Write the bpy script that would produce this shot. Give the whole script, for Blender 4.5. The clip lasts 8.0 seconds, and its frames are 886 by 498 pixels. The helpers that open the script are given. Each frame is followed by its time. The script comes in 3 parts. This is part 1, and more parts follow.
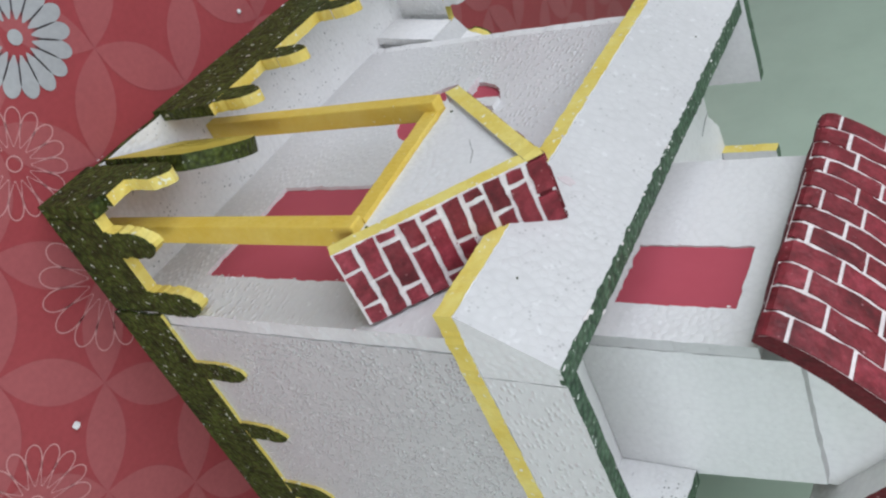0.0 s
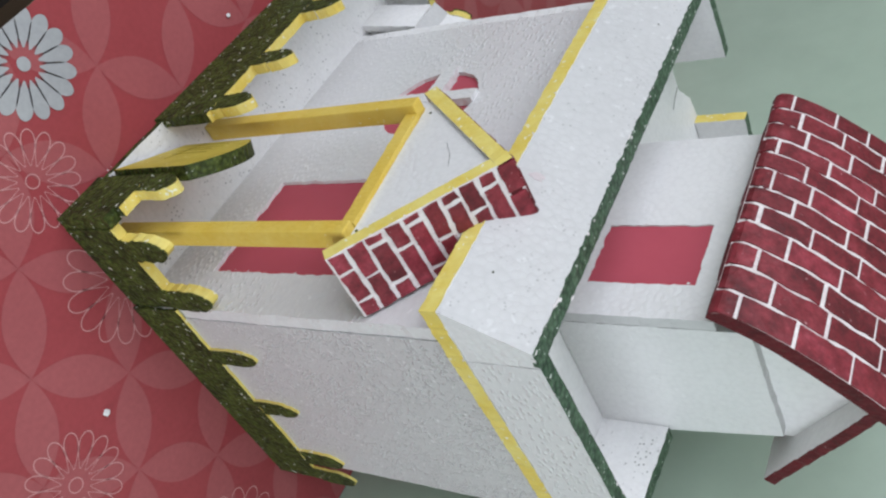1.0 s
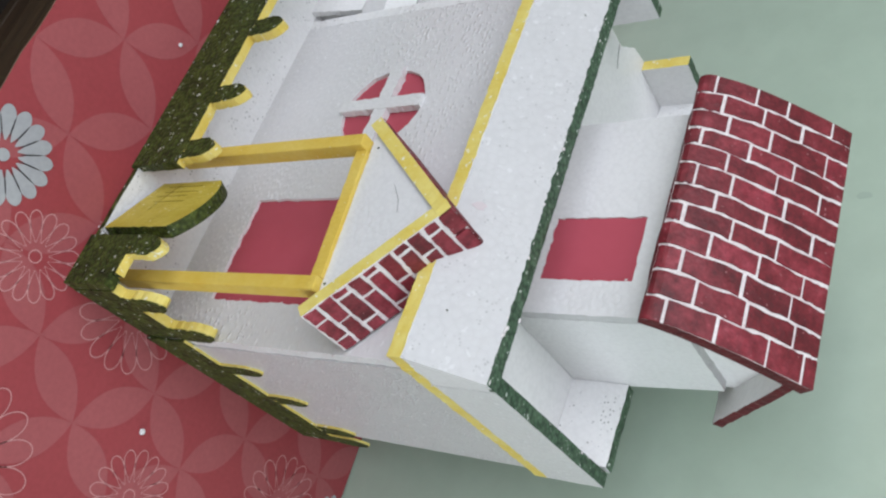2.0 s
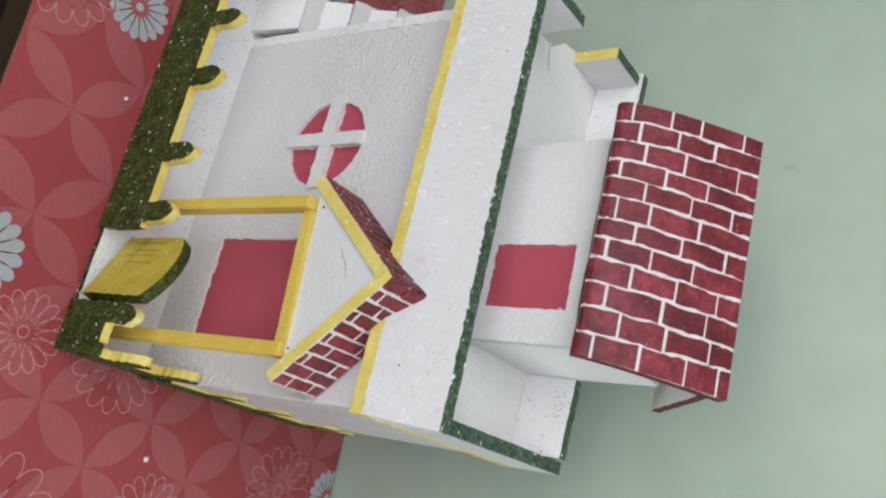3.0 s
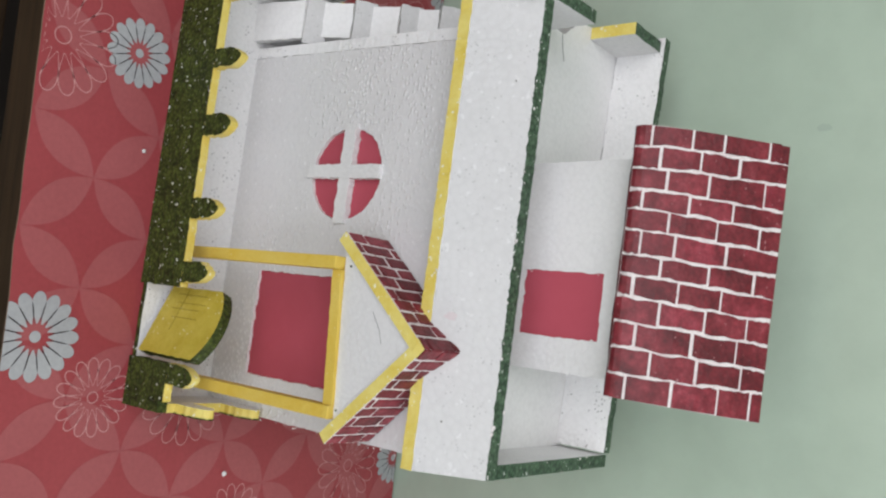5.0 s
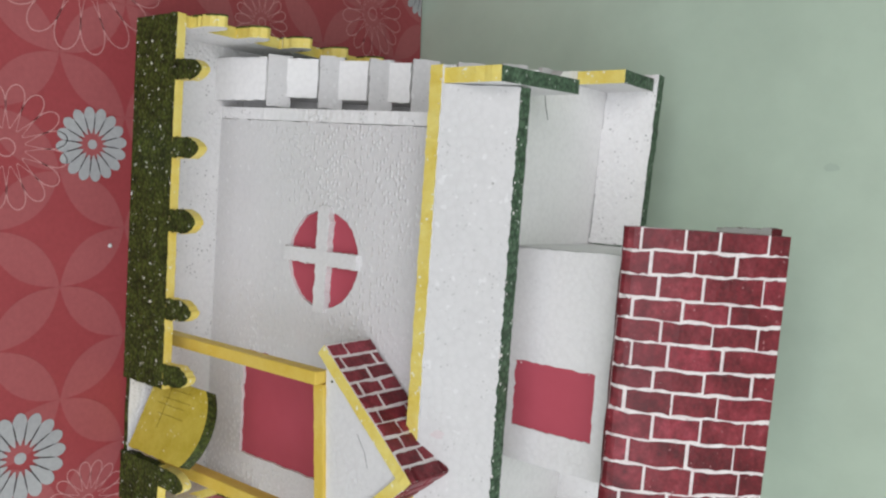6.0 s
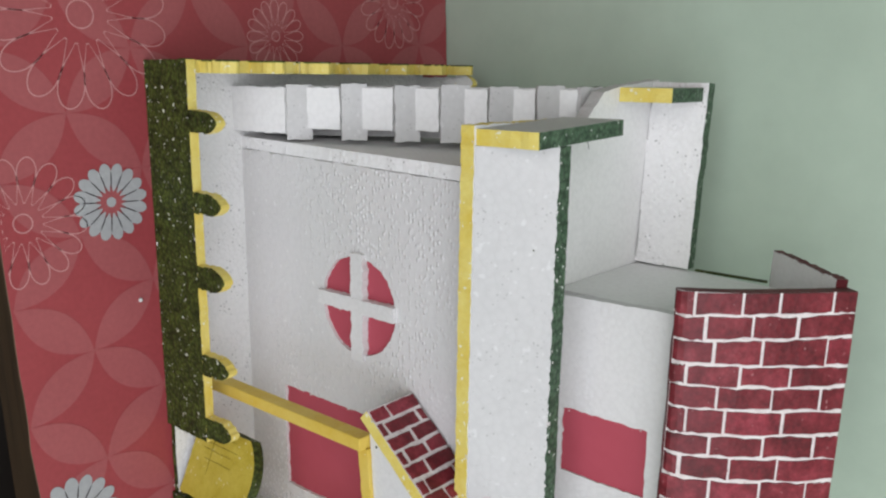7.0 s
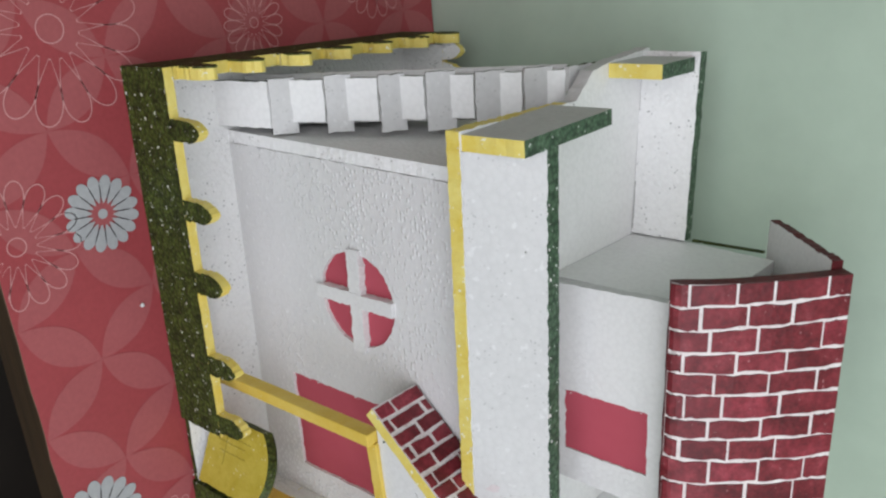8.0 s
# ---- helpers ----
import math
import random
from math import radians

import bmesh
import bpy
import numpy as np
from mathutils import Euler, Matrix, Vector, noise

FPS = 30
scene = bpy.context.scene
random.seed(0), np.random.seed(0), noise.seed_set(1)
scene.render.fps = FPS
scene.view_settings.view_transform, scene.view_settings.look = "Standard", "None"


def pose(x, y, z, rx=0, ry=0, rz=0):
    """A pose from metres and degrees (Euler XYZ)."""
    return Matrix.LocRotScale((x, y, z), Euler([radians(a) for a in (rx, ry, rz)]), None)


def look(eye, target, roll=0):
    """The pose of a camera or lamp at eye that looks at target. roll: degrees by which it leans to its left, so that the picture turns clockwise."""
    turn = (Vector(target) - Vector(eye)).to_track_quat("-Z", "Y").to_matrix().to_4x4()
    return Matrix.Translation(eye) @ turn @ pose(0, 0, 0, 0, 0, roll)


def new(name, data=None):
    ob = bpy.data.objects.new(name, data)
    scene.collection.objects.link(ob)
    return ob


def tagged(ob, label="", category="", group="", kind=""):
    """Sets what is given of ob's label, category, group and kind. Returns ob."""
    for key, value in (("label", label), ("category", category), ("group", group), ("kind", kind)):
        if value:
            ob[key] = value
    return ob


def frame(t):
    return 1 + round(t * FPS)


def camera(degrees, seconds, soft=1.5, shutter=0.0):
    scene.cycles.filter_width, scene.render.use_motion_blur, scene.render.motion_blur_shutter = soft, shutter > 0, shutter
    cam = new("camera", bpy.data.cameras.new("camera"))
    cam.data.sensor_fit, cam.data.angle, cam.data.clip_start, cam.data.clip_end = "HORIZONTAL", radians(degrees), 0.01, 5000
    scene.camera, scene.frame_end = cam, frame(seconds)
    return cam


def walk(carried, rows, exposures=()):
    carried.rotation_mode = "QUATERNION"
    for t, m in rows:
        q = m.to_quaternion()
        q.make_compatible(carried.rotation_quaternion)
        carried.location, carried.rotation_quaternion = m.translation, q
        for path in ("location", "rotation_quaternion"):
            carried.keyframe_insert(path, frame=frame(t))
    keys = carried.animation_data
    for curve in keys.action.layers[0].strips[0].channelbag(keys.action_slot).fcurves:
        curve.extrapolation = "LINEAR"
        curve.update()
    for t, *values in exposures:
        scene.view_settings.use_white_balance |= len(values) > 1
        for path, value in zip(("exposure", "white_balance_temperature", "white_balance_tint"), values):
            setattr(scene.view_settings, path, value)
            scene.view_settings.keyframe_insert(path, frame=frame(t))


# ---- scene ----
cam = camera(56.52, 8.0, soft=2.25)
PATH = [
    (0, (0.6214, -0.1638, 0.4699), (-0.0070, 0.3801, -0.0863), 91.13),
    (0.5, (0.6196, -0.1847, 0.4821), (0.0061, 0.3761, -0.0739), 91.03),
    (1, (0.6254, -0.2047, 0.5039), (0.0439, 0.3855, -0.0559), 90.89),
    (1.5, (0.5892, -0.2337, 0.5197), (0.0838, 0.4049, -0.0607), 90.57),
    (2, (0.5544, -0.2951, 0.5655), (0.1236, 0.4006, -0.0093), 90.47),
    (2.2, (0.5383, -0.3122, 0.5857), (0.1233, 0.4037, 0.0242), 89.84),
    (3.3, (0.4300, -0.3862, 0.6221), (0.1665, 0.3865, 0.0446), 91.11),
    (3.5, (0.4131, -0.3947, 0.6241), (0.1596, 0.3709, 0.0328), 90.58),
    (4, (0.3687, -0.4223, 0.6301), (0.1604, 0.3502, 0.0302), 90.86),
    (4.5, (0.3453, -0.4279, 0.6356), (0.1795, 0.3583, 0.0403), 91.33),
    (4.7, (0.3359, -0.4209, 0.6353), (0.1896, 0.3649, 0.0345), 91.87),
    (5.8, (0.1582, -0.3887, 0.6280), (0.2270, 0.4009, 0.0182), 96.59),
    (6, (0.1297, -0.3801, 0.6240), (0.1971, 0.4082, 0.0124), 96.65),
    (6.5, (0.0590, -0.3557, 0.6086), (0.1972, 0.4140, -0.0146), 98.39),
    (7, (0.0101, -0.3464, 0.5896), (0.2213, 0.4018, -0.0394), 100.49),
    (7.5, (-0.0294, -0.3435, 0.5910), (0.2401, 0.3991, -0.0222), 101.72),
    (8, (-0.0483, -0.3251, 0.5884), (0.2675, 0.3918, -0.0331), 101.99),
]
walk(cam, [(t, look(eye, target, roll)) for t, eye, target, roll in PATH], [(0.0, -0.19, 6220, 12), (2.0, -0.18, 6240, 12), (3.5, -0.26, 6590, 12.5), (7.0, -0.26, 6550, 12), (8.0, -0.25, 6440, 11.5)])

# ---- world and light: area lamps added behind the camera and at the side ----
world = bpy.data.worlds.new("world")
scene.world = world
world.use_nodes = True
wn = world.node_tree
sky = wn.nodes.new("ShaderNodeTexSky")
sky.sky_type, sky.sun_disc = "NISHITA", False
sky.sun_elevation, sky.sun_rotation = radians(35), radians(200)
wn.nodes["Background"].inputs["Strength"].default_value = 0.08
wn.links.new(sky.outputs[0], wn.nodes["Background"].inputs["Color"])


ROOM = pose(0, 0, 0, 0, 0, 1.95)


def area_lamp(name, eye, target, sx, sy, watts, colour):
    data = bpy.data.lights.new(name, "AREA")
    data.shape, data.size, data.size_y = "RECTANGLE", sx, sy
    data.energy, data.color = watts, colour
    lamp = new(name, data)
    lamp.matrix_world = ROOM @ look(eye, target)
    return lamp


# unseen openings made up for these lamps, which replace the camera's torch
area_lamp("added_front_light", (0.18, -0.93, 1.08), (0.22, 0.15, 0.12), 1.9, 1.50, 25.0, (0.935, 0.955, 1.0))
area_lamp("added_side_light", (1.87, -0.02, 0.62), (0.40, 0.10, 0.15), 0.6, 0.9, 12.0, (0.92, 0.95, 1.0))


# ---- materials ----
def mat(name, rough=0.6, metal=0.0, spec=0.4):
    m = bpy.data.materials.new(name)
    m.use_nodes = True
    b = m.node_tree.nodes["Principled BSDF"]
    b.inputs["Roughness"].default_value = rough
    b.inputs["Metallic"].default_value = metal
    b.inputs["Specular IOR Level"].default_value = spec
    return m, m.node_tree, b


def node(nt, kind, **values):
    n = nt.nodes.new(kind)
    for k, v in values.items():
        n.inputs[k.replace("_", " ")].default_value = v
    return n


def coords(nt, scale=(1, 1, 1)):
    tc = nt.nodes.new("ShaderNodeTexCoord")
    mp = nt.nodes.new("ShaderNodeMapping")
    mp.inputs["Scale"].default_value = scale
    nt.links.new(tc.outputs["Object"], mp.inputs["Vector"])
    return mp.outputs["Vector"]


def ramp(nt, src, stops):
    r = nt.nodes.new("ShaderNodeValToRGB")
    els = r.color_ramp.elements
    while len(els) < len(stops):
        els.new(0.5)
    for e, (p, c) in zip(els, stops):
        e.position, e.color = p, (*c, 1) if len(c) == 3 else c
    nt.links.new(src, r.inputs["Fac"])
    return r.outputs["Color"]


def grey(v):
    return (v, v, v)


def mix(nt, fac, a, b, mode="MIX"):
    n = nt.nodes.new("ShaderNodeMix")
    n.data_type, n.blend_type = "RGBA", mode
    for sock, val in ((n.inputs[0], fac), (n.inputs[6], a), (n.inputs[7], b)):
        if isinstance(val, (int, float)):
            sock.default_value = val
        elif isinstance(val, tuple):
            sock.default_value = (*val, 1)
        else:
            nt.links.new(val, sock)
    return n.outputs[2]


def noise_tex(nt, vec, scale, detail=3.0, rough=0.55):
    n = node(nt, "ShaderNodeTexNoise", Scale=scale, Detail=detail, Roughness=rough)
    nt.links.new(vec, n.inputs["Vector"])
    return n.outputs["Fac"]


def voronoi(nt, vec, scale, feature="F1", out="Distance", rand=1.0):
    n = node(nt, "ShaderNodeTexVoronoi", Scale=scale, Randomness=rand)
    n.feature = feature
    nt.links.new(vec, n.inputs["Vector"])
    return n.outputs[out]


def bump(nt, b, height, strength, dist, before=None):
    n = node(nt, "ShaderNodeBump", Strength=strength, Distance=dist)
    nt.links.new(height, n.inputs["Height"])
    if before is not None:
        nt.links.new(before, n.inputs["Normal"])
    nt.links.new(n.outputs["Normal"], b.inputs["Normal"])
    return n.outputs["Normal"]


def foam(name, base, bead, depth, speckle=0.0, stretch=(1, 1, 1), rough=0.5, glint=0.0, patches=22.0, upright=False):
    """White polystyrene foam: fused beads in relief, faint grey seams, dark pits, glints painted into the bead colour.
    """
    m, nt, b = mat(name, rough, 0.0, 0.5)
    v = coords(nt, stretch)
    cell = voronoi(nt, v, bead)
    if upright:
        # upright skins: beads spread along the wall and upwards
        apart = nt.nodes.new("ShaderNodeSeparateXYZ")
        along_wall = nt.nodes.new("ShaderNodeMath")
        flat_v = nt.nodes.new("ShaderNodeCombineXYZ")
        nt.links.new(v, apart.inputs[0])
        nt.links.new(apart.outputs[0], along_wall.inputs[0])
        nt.links.new(apart.outputs[1], along_wall.inputs[1])
        nt.links.new(along_wall.outputs[0], flat_v.inputs[0])
        nt.links.new(apart.outputs[2], flat_v.inputs[1])
        beads = node(nt, "ShaderNodeTexVoronoi", Scale=bead)
        beads.voronoi_dimensions = "2D"
        nt.links.new(flat_v.outputs[0], beads.inputs["Vector"])
        cell = beads.outputs["Distance"]
        proud = ramp(nt, beads.outputs["Color"], [(0.34, grey(0.10)), (0.62, grey(1.0))])
        # bead highlights put into the base colour, in patches
        bare = mix(nt, 1.0, mix(nt, 1.0, ramp(nt, cell, [(0.12, grey(0.85)), (0.38, grey(0.0))]), proud, "MULTIPLY"), ramp(nt, noise_tex(nt, v, patches, 3.0), [(0.46, grey(0.0)), (0.58, grey(1.0))]), "MULTIPLY")
    soft = noise_tex(nt, v, 9.0, 4.0)
    tone = ramp(nt, soft, [(0.3, tuple(c * 0.92 for c in base)), (0.7, base)])
    tone = mix(nt, 0.35, tone, ramp(nt, cell, [(0.35, grey(1.0)), (0.85, grey(0.86))]), "MULTIPLY")
    # sparkle painted as small near-white spots
    if glint:
        spot = noise_tex(nt, v, bead * 0.8, 1.0)
        amount = mix(nt, 1.0, ramp(nt, spot, [(0.67, grey(0.0)), (0.74, grey(1.0))]), grey(glint), "MULTIPLY")
        tone = mix(nt, amount, tone, (0.93, 0.93, 0.93))
    if upright:
        tone = mix(nt, bare, tone, (0.90, 0.90, 0.90))
    if speckle:
        pit = voronoi(nt, v, 300.0)
        gate = noise_tex(nt, v, 75.0, 2.0)
        pits = mix(nt, 1.0, ramp(nt, pit, [(0.12, grey(1.0)), (0.27, grey(0.0))]), ramp(nt, gate, [(0.50, grey(0.0)), (0.60, grey(1.0))]), "MULTIPLY")
        amount = mix(nt, 1.0, pits, grey(speckle), "MULTIPLY")
        tone = mix(nt, amount, tone, (0.22, 0.22, 0.21))
    nt.links.new(tone, b.inputs["Base Color"])
    patch = noise_tex(nt, v, patches, 2.0)
    dome = ramp(nt, cell, [(0.0, grey(1.0)), (0.25, grey(0.88)), (0.55, grey(0.40)), (0.85, grey(0.0))])
    if upright:
        dome = mix(nt, 1.0, ramp(nt, cell, [(0.0, grey(1.0)), (0.16, grey(0.85)), (0.36, grey(0.20)), (0.52, grey(0.0))]), proud, "MULTIPLY")
    relief = mix(nt, 1.0, dome, ramp(nt, patch, [(0.36, grey(0.30)), (0.60, grey(1.0))]), "MULTIPLY")
    first = bump(nt, b, relief, min(depth, 1.0), 0.0012 * max(depth, 1.0))
    second = bump(nt, b, noise_tex(nt, v, 420.0, 2.0), 0.12, 0.0005, first)
    bump(nt, b, noise_tex(nt, coords(nt), 12.0, 2.0), 0.20, 0.006, second)
    return m


def paint(name, base, dark, flecks=0.0, fleck_colour=(0.75, 0.75, 0.7), rough=0.5, grain=60.0, relief=0.35, gaps=0.0, fleck_scale=230.0):
    """Poster paint brushed on foam: uneven tone, bead relief, bare white flecks."""
    m, nt, b = mat(name, rough, 0.0, 0.25)
    v = coords(nt)
    tone = ramp(nt, noise_tex(nt, v, grain, 5.0, 0.65), [(0.3, dark), (0.65, base)])
    cell = voronoi(nt, v, 300.0)
    if gaps:
        tone = mix(nt, gaps, tone, ramp(nt, cell, [(0.25, grey(1.4)), (0.75, grey(0.25))]), "MULTIPLY")
    if flecks:
        spot = noise_tex(nt, v, fleck_scale, 2.0, 0.6)
        tone = mix(nt, ramp(nt, spot, [(0.76 - flecks, grey(0.0)), (0.80 - flecks, grey(1.0))]), tone, fleck_colour)
    nt.links.new(tone, b.inputs["Base Color"])
    bump(nt, b, ramp(nt, cell, [(0.0, grey(1.0)), (0.9, grey(0.0))]), relief, 0.001)
    return m


# base tones stand in for light: floors, risers raised; front parapet and treads lowered
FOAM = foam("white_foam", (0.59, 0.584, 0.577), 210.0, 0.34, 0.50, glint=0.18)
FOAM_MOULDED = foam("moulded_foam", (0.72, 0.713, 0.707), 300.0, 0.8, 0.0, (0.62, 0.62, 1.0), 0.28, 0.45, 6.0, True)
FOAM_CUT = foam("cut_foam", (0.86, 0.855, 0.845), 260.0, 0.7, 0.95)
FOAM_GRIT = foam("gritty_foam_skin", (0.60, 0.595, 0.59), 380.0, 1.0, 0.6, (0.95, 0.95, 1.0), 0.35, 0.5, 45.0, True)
FOAM_LIT = foam("lit_clean_foam", (0.86, 0.855, 0.845), 240.0, 0.25, 0.10)
FOAM_SMOOTH = foam("smooth_foam", (0.76, 0.755, 0.745), 260.0, 0.38, 0.12, glint=0.15)
YELLOW = paint("yellow_paint", (0.78, 0.67, 0.21), (0.70, 0.53, 0.09), 0.11, (0.80, 0.78, 0.62), 0.5, 45.0)
OCHRE = paint("deep_yellow_paint", (0.73, 0.55, 0.125), (0.67, 0.46, 0.065), 0.05, (0.76, 0.70, 0.45), 0.5, 45.0)
GATE_YELLOW = paint("dull_yellow_paint", (0.57, 0.46, 0.075), (0.45, 0.345, 0.035), 0.09, (0.74, 0.70, 0.42), 0.55)
GATE_LINE = paint("scored_line_paint", (0.30, 0.24, 0.03), (0.17, 0.14, 0.016), 0.0, rough=0.7)
OLIVE = paint("olive_paint", (0.072, 0.096, 0.018), (0.020, 0.029, 0.007), 0.090, (0.60, 0.62, 0.52), 0.6, 80.0, 0.9, 0.7, 240.0)
GREEN = paint("dark_green_paint", (0.088, 0.145, 0.088), (0.034, 0.072, 0.040), 0.095, (0.66, 0.70, 0.64), 0.5, 110.0, 0.6, 0.6)
MORTAR = paint("white_paint", (0.78, 0.75, 0.73), (0.62, 0.56, 0.55), 0.0, rough=0.55)
JOINT = paint("white_joint_paint", (0.80, 0.77, 0.75), (0.66, 0.58, 0.57), 0.06, (0.26, 0.045, 0.055), 0.55, 90.0, 0.6)
RED_PAPER = paint("red_paper", (0.46, 0.083, 0.114), (0.41, 0.068, 0.094), 0.0, rough=0.6, grain=14.0, relief=0.0)


def brick_paint(name):
    m, nt, b = mat(name, 0.5, 0.0, 0.4)
    v = coords(nt)
    info = nt.nodes.new("ShaderNodeObjectInfo")
    coarse = ramp(nt, noise_tex(nt, v, 55.0, 6.0, 0.72), [(0.30, (0.080, 0.008, 0.011)), (0.48, (0.165, 0.016, 0.023)), (0.62, (0.235, 0.030, 0.041)), (0.76, (0.33, 0.072, 0.088))])
    tone = mix(nt, 0.55, coarse, ramp(nt, noise_tex(nt, v, 190.0, 4.0, 0.7), [(0.32, grey(0.55)), (0.50, grey(1.0)), (0.72, grey(1.5))]), "MULTIPLY")
    tone = mix(nt, 1.0, tone, ramp(nt, info.outputs["Random"], [(0.0, (0.72, 0.68, 0.68)), (0.55, (1.0, 1.0, 1.0)), (1.0, (1.30, 1.35, 1.45))]), "MULTIPLY")
    spot = noise_tex(nt, v, 300.0, 1.0)
    tone = mix(nt, ramp(nt, spot, [(0.74, grey(0.0)), (0.80, grey(0.7))]), tone, (0.52, 0.27, 0.28))
    nt.links.new(tone, b.inputs["Base Color"])
    bump(nt, b, voronoi(nt, v, 280.0), 0.3, 0.001)
    return m


BRICK = brick_paint("maroon_brick_paint")
MAROON = paint("maroon_paint", (0.125, 0.012, 0.017), (0.055, 0.006, 0.008), 0.03, (0.5, 0.3, 0.3), 0.55, 130.0, 0.5)


def cloth_mat(name, base, dark):
    m, nt, b = mat(name, 0.42, 0.0, 0.35)
    v = coords(nt)
    tone = ramp(nt, noise_tex(nt, v, 7.0, 5.0, 0.65), [(0.3, dark), (0.7, base)])
    tone = mix(nt, 0.25, tone, ramp(nt, noise_tex(nt, v, 260.0, 3.0), [(0.3, grey(0.7)), (0.7, grey(1.15))]), "MULTIPLY")
    nt.links.new(tone, b.inputs["Base Color"])
    weave = nt.nodes.new("ShaderNodeTexWave")
    weave.inputs["Scale"].default_value, weave.inputs["Distortion"].default_value = 420.0, 1.0
    nt.links.new(v, weave.inputs["Vector"])
    first = bump(nt, b, weave.outputs["Fac"], 0.05, 0.0004)
    bump(nt, b, noise_tex(nt, v, 14.0, 3.0), 0.25, 0.004, first)
    return m


CLOTH = cloth_mat("red_oilcloth", (0.345, 0.059, 0.066), (0.305, 0.049, 0.056))
CLOTH_PALE = cloth_mat("pale_red_print", (0.375, 0.098, 0.103), (0.335, 0.083, 0.088))
CLOTH_LINE = cloth_mat("pink_line_print", (0.61, 0.305, 0.30), (0.55, 0.255, 0.25))
CLOTH_WHITE = cloth_mat("grey_white_print", (0.43, 0.435, 0.44), (0.32, 0.325, 0.335))
CLOTH_GREY = cloth_mat("dark_petal_line_print", (0.060, 0.050, 0.055), (0.035, 0.028, 0.032))


def wall_paint(name, base, dark):
    m, nt, b = mat(name, 0.36, 0.0, 0.7)
    v = coords(nt)
    tone = ramp(nt, noise_tex(nt, v, 2.6, 5.0, 0.6), [(0.3, dark), (0.7, base)])
    tone = mix(nt, 0.5, tone, ramp(nt, noise_tex(nt, v, 14.0, 5.0, 0.65), [(0.32, grey(0.88)), (0.62, grey(1.05))]), "MULTIPLY")
    stain = voronoi(nt, v, 9.0)
    gate = noise_tex(nt, v, 40.0, 3.0)
    spots = mix(nt, 1.0, ramp(nt, stain, [(0.05, grey(0.30)), (0.16, grey(0.0))]), ramp(nt, gate, [(0.45, grey(0.0)), (0.65, grey(1.0))]), "MULTIPLY")
    tone = mix(nt, spots, tone, tuple(c * 0.55 for c in dark))
    nt.links.new(tone, b.inputs["Base Color"])
    first = bump(nt, b, noise_tex(nt, v, 90.0, 4.0), 0.12, 0.002)
    bump(nt, b, noise_tex(nt, v, 11.0, 3.0), 0.2, 0.006, first)
    return m


WALL = wall_paint("green_wall_paint", (0.435, 0.54, 0.435), (0.395, 0.50, 0.40))
WALL_MARK = wall_paint("wall_smudge", (0.38, 0.475, 0.39), (0.35, 0.44, 0.36))
CEIL = wall_paint("ceiling_paint", (0.75, 0.75, 0.72), (0.70, 0.70, 0.67))
# floor darkened in colour for the shade below the table
FLOOR = wall_paint("shade_dark_floor", (0.045, 0.036, 0.030), (0.025, 0.020, 0.017))


def wood_mat(name, base, dark):
    m, nt, b = mat(name, 0.55, 0.0, 0.35)
    v = coords(nt, (3.0, 40.0, 40.0))
    n = noise_tex(nt, v, 3.0, 6.0, 0.65)
    nt.links.new(ramp(nt, n, [(0.3, dark), (0.7, base)]), b.inputs["Base Color"])
    bump(nt, b, n, 0.3, 0.001)
    return m


WOOD = wood_mat("brown_wood", (0.058, 0.032, 0.015), (0.026, 0.0145, 0.007))
# near-black tone standing for shade under the table
SHADE_WOOD = wood_mat("shade_dark_wood", (0.018, 0.011, 0.007), (0.009, 0.006, 0.004))
WOOD_EDGE = wood_mat("worn_wood_edge", (0.30, 0.20, 0.14), (0.16, 0.10, 0.065))


# ---- mesh helpers ----
def axes(origin, u, v):
    """Local x along u, local y along v, local z out of the face."""
    u, v = Vector(u).normalized(), Vector(v)
    w = u.cross(v).normalized()
    v = w.cross(u)
    return Matrix(((u.x, v.x, w.x, origin[0]), (u.y, v.y, w.y, origin[1]), (u.z, v.z, w.z, origin[2]), (0, 0, 0, 1)))


def FRONT(y):
    """Board whose outer face is the plane y, facing the front; local (x, z)."""
    return lambda t: axes((0, y + t, 0), (1, 0, 0), (0, 0, 1))


def RIGHT(x):
    """Board whose outer face is the plane x, facing right; local (y, z)."""
    return lambda t: axes((x - t, 0, 0), (0, 1, 0), (0, 0, 1))


def SKEW(y, turn=-0.08):
    """As FRONT, for the sides that run askew; y is where the face would cross x = 0."""
    return lambda t: axes((0, y + t, 0), (1, turn, 0), (0, 0, 1))


def TOP(z):
    return lambda t: axes((0, 0, z - t), (1, 0, 0), (0, 1, 0))


def settle(p):
    """The hand-cut model rises a little to the back and to the left, the more the higher up."""
    k = min(max(p.z, 0.0) / 0.32, 1.5)
    p.z += k * (0.035 * (p.y - 0.09) - 0.010 * (p.x - 0.409))
    return p


def ragged(loop, step=0.006, amount=0.0004, seed=0.0):
    """A hand-cut outline: each side broken up and put slightly off line."""
    out = []
    for i, a in enumerate(loop):
        b = loop[(i + 1) % len(loop)]
        n = max(1, int(math.dist(a, b) / step))
        for k in range(n):
            f = k / n
            x, y = a[0] + (b[0] - a[0]) * f, a[1] + (b[1] - a[1]) * f
            if k:
                o = noise.noise_vector(Vector((x * 170 + seed, y * 170, seed * 3.7))) * amount * 1.5
                o += noise.noise_vector(Vector((x * 610 + seed, y * 610, seed * 1.3))) * amount * 1.3
                x, y = x + o.x, y + o.y
            out.append((x, y))
    return out


def rect(x0, y0, x1, y1):
    return [(x0, y0), (x1, y0), (x1, y1), (x0, y1)]


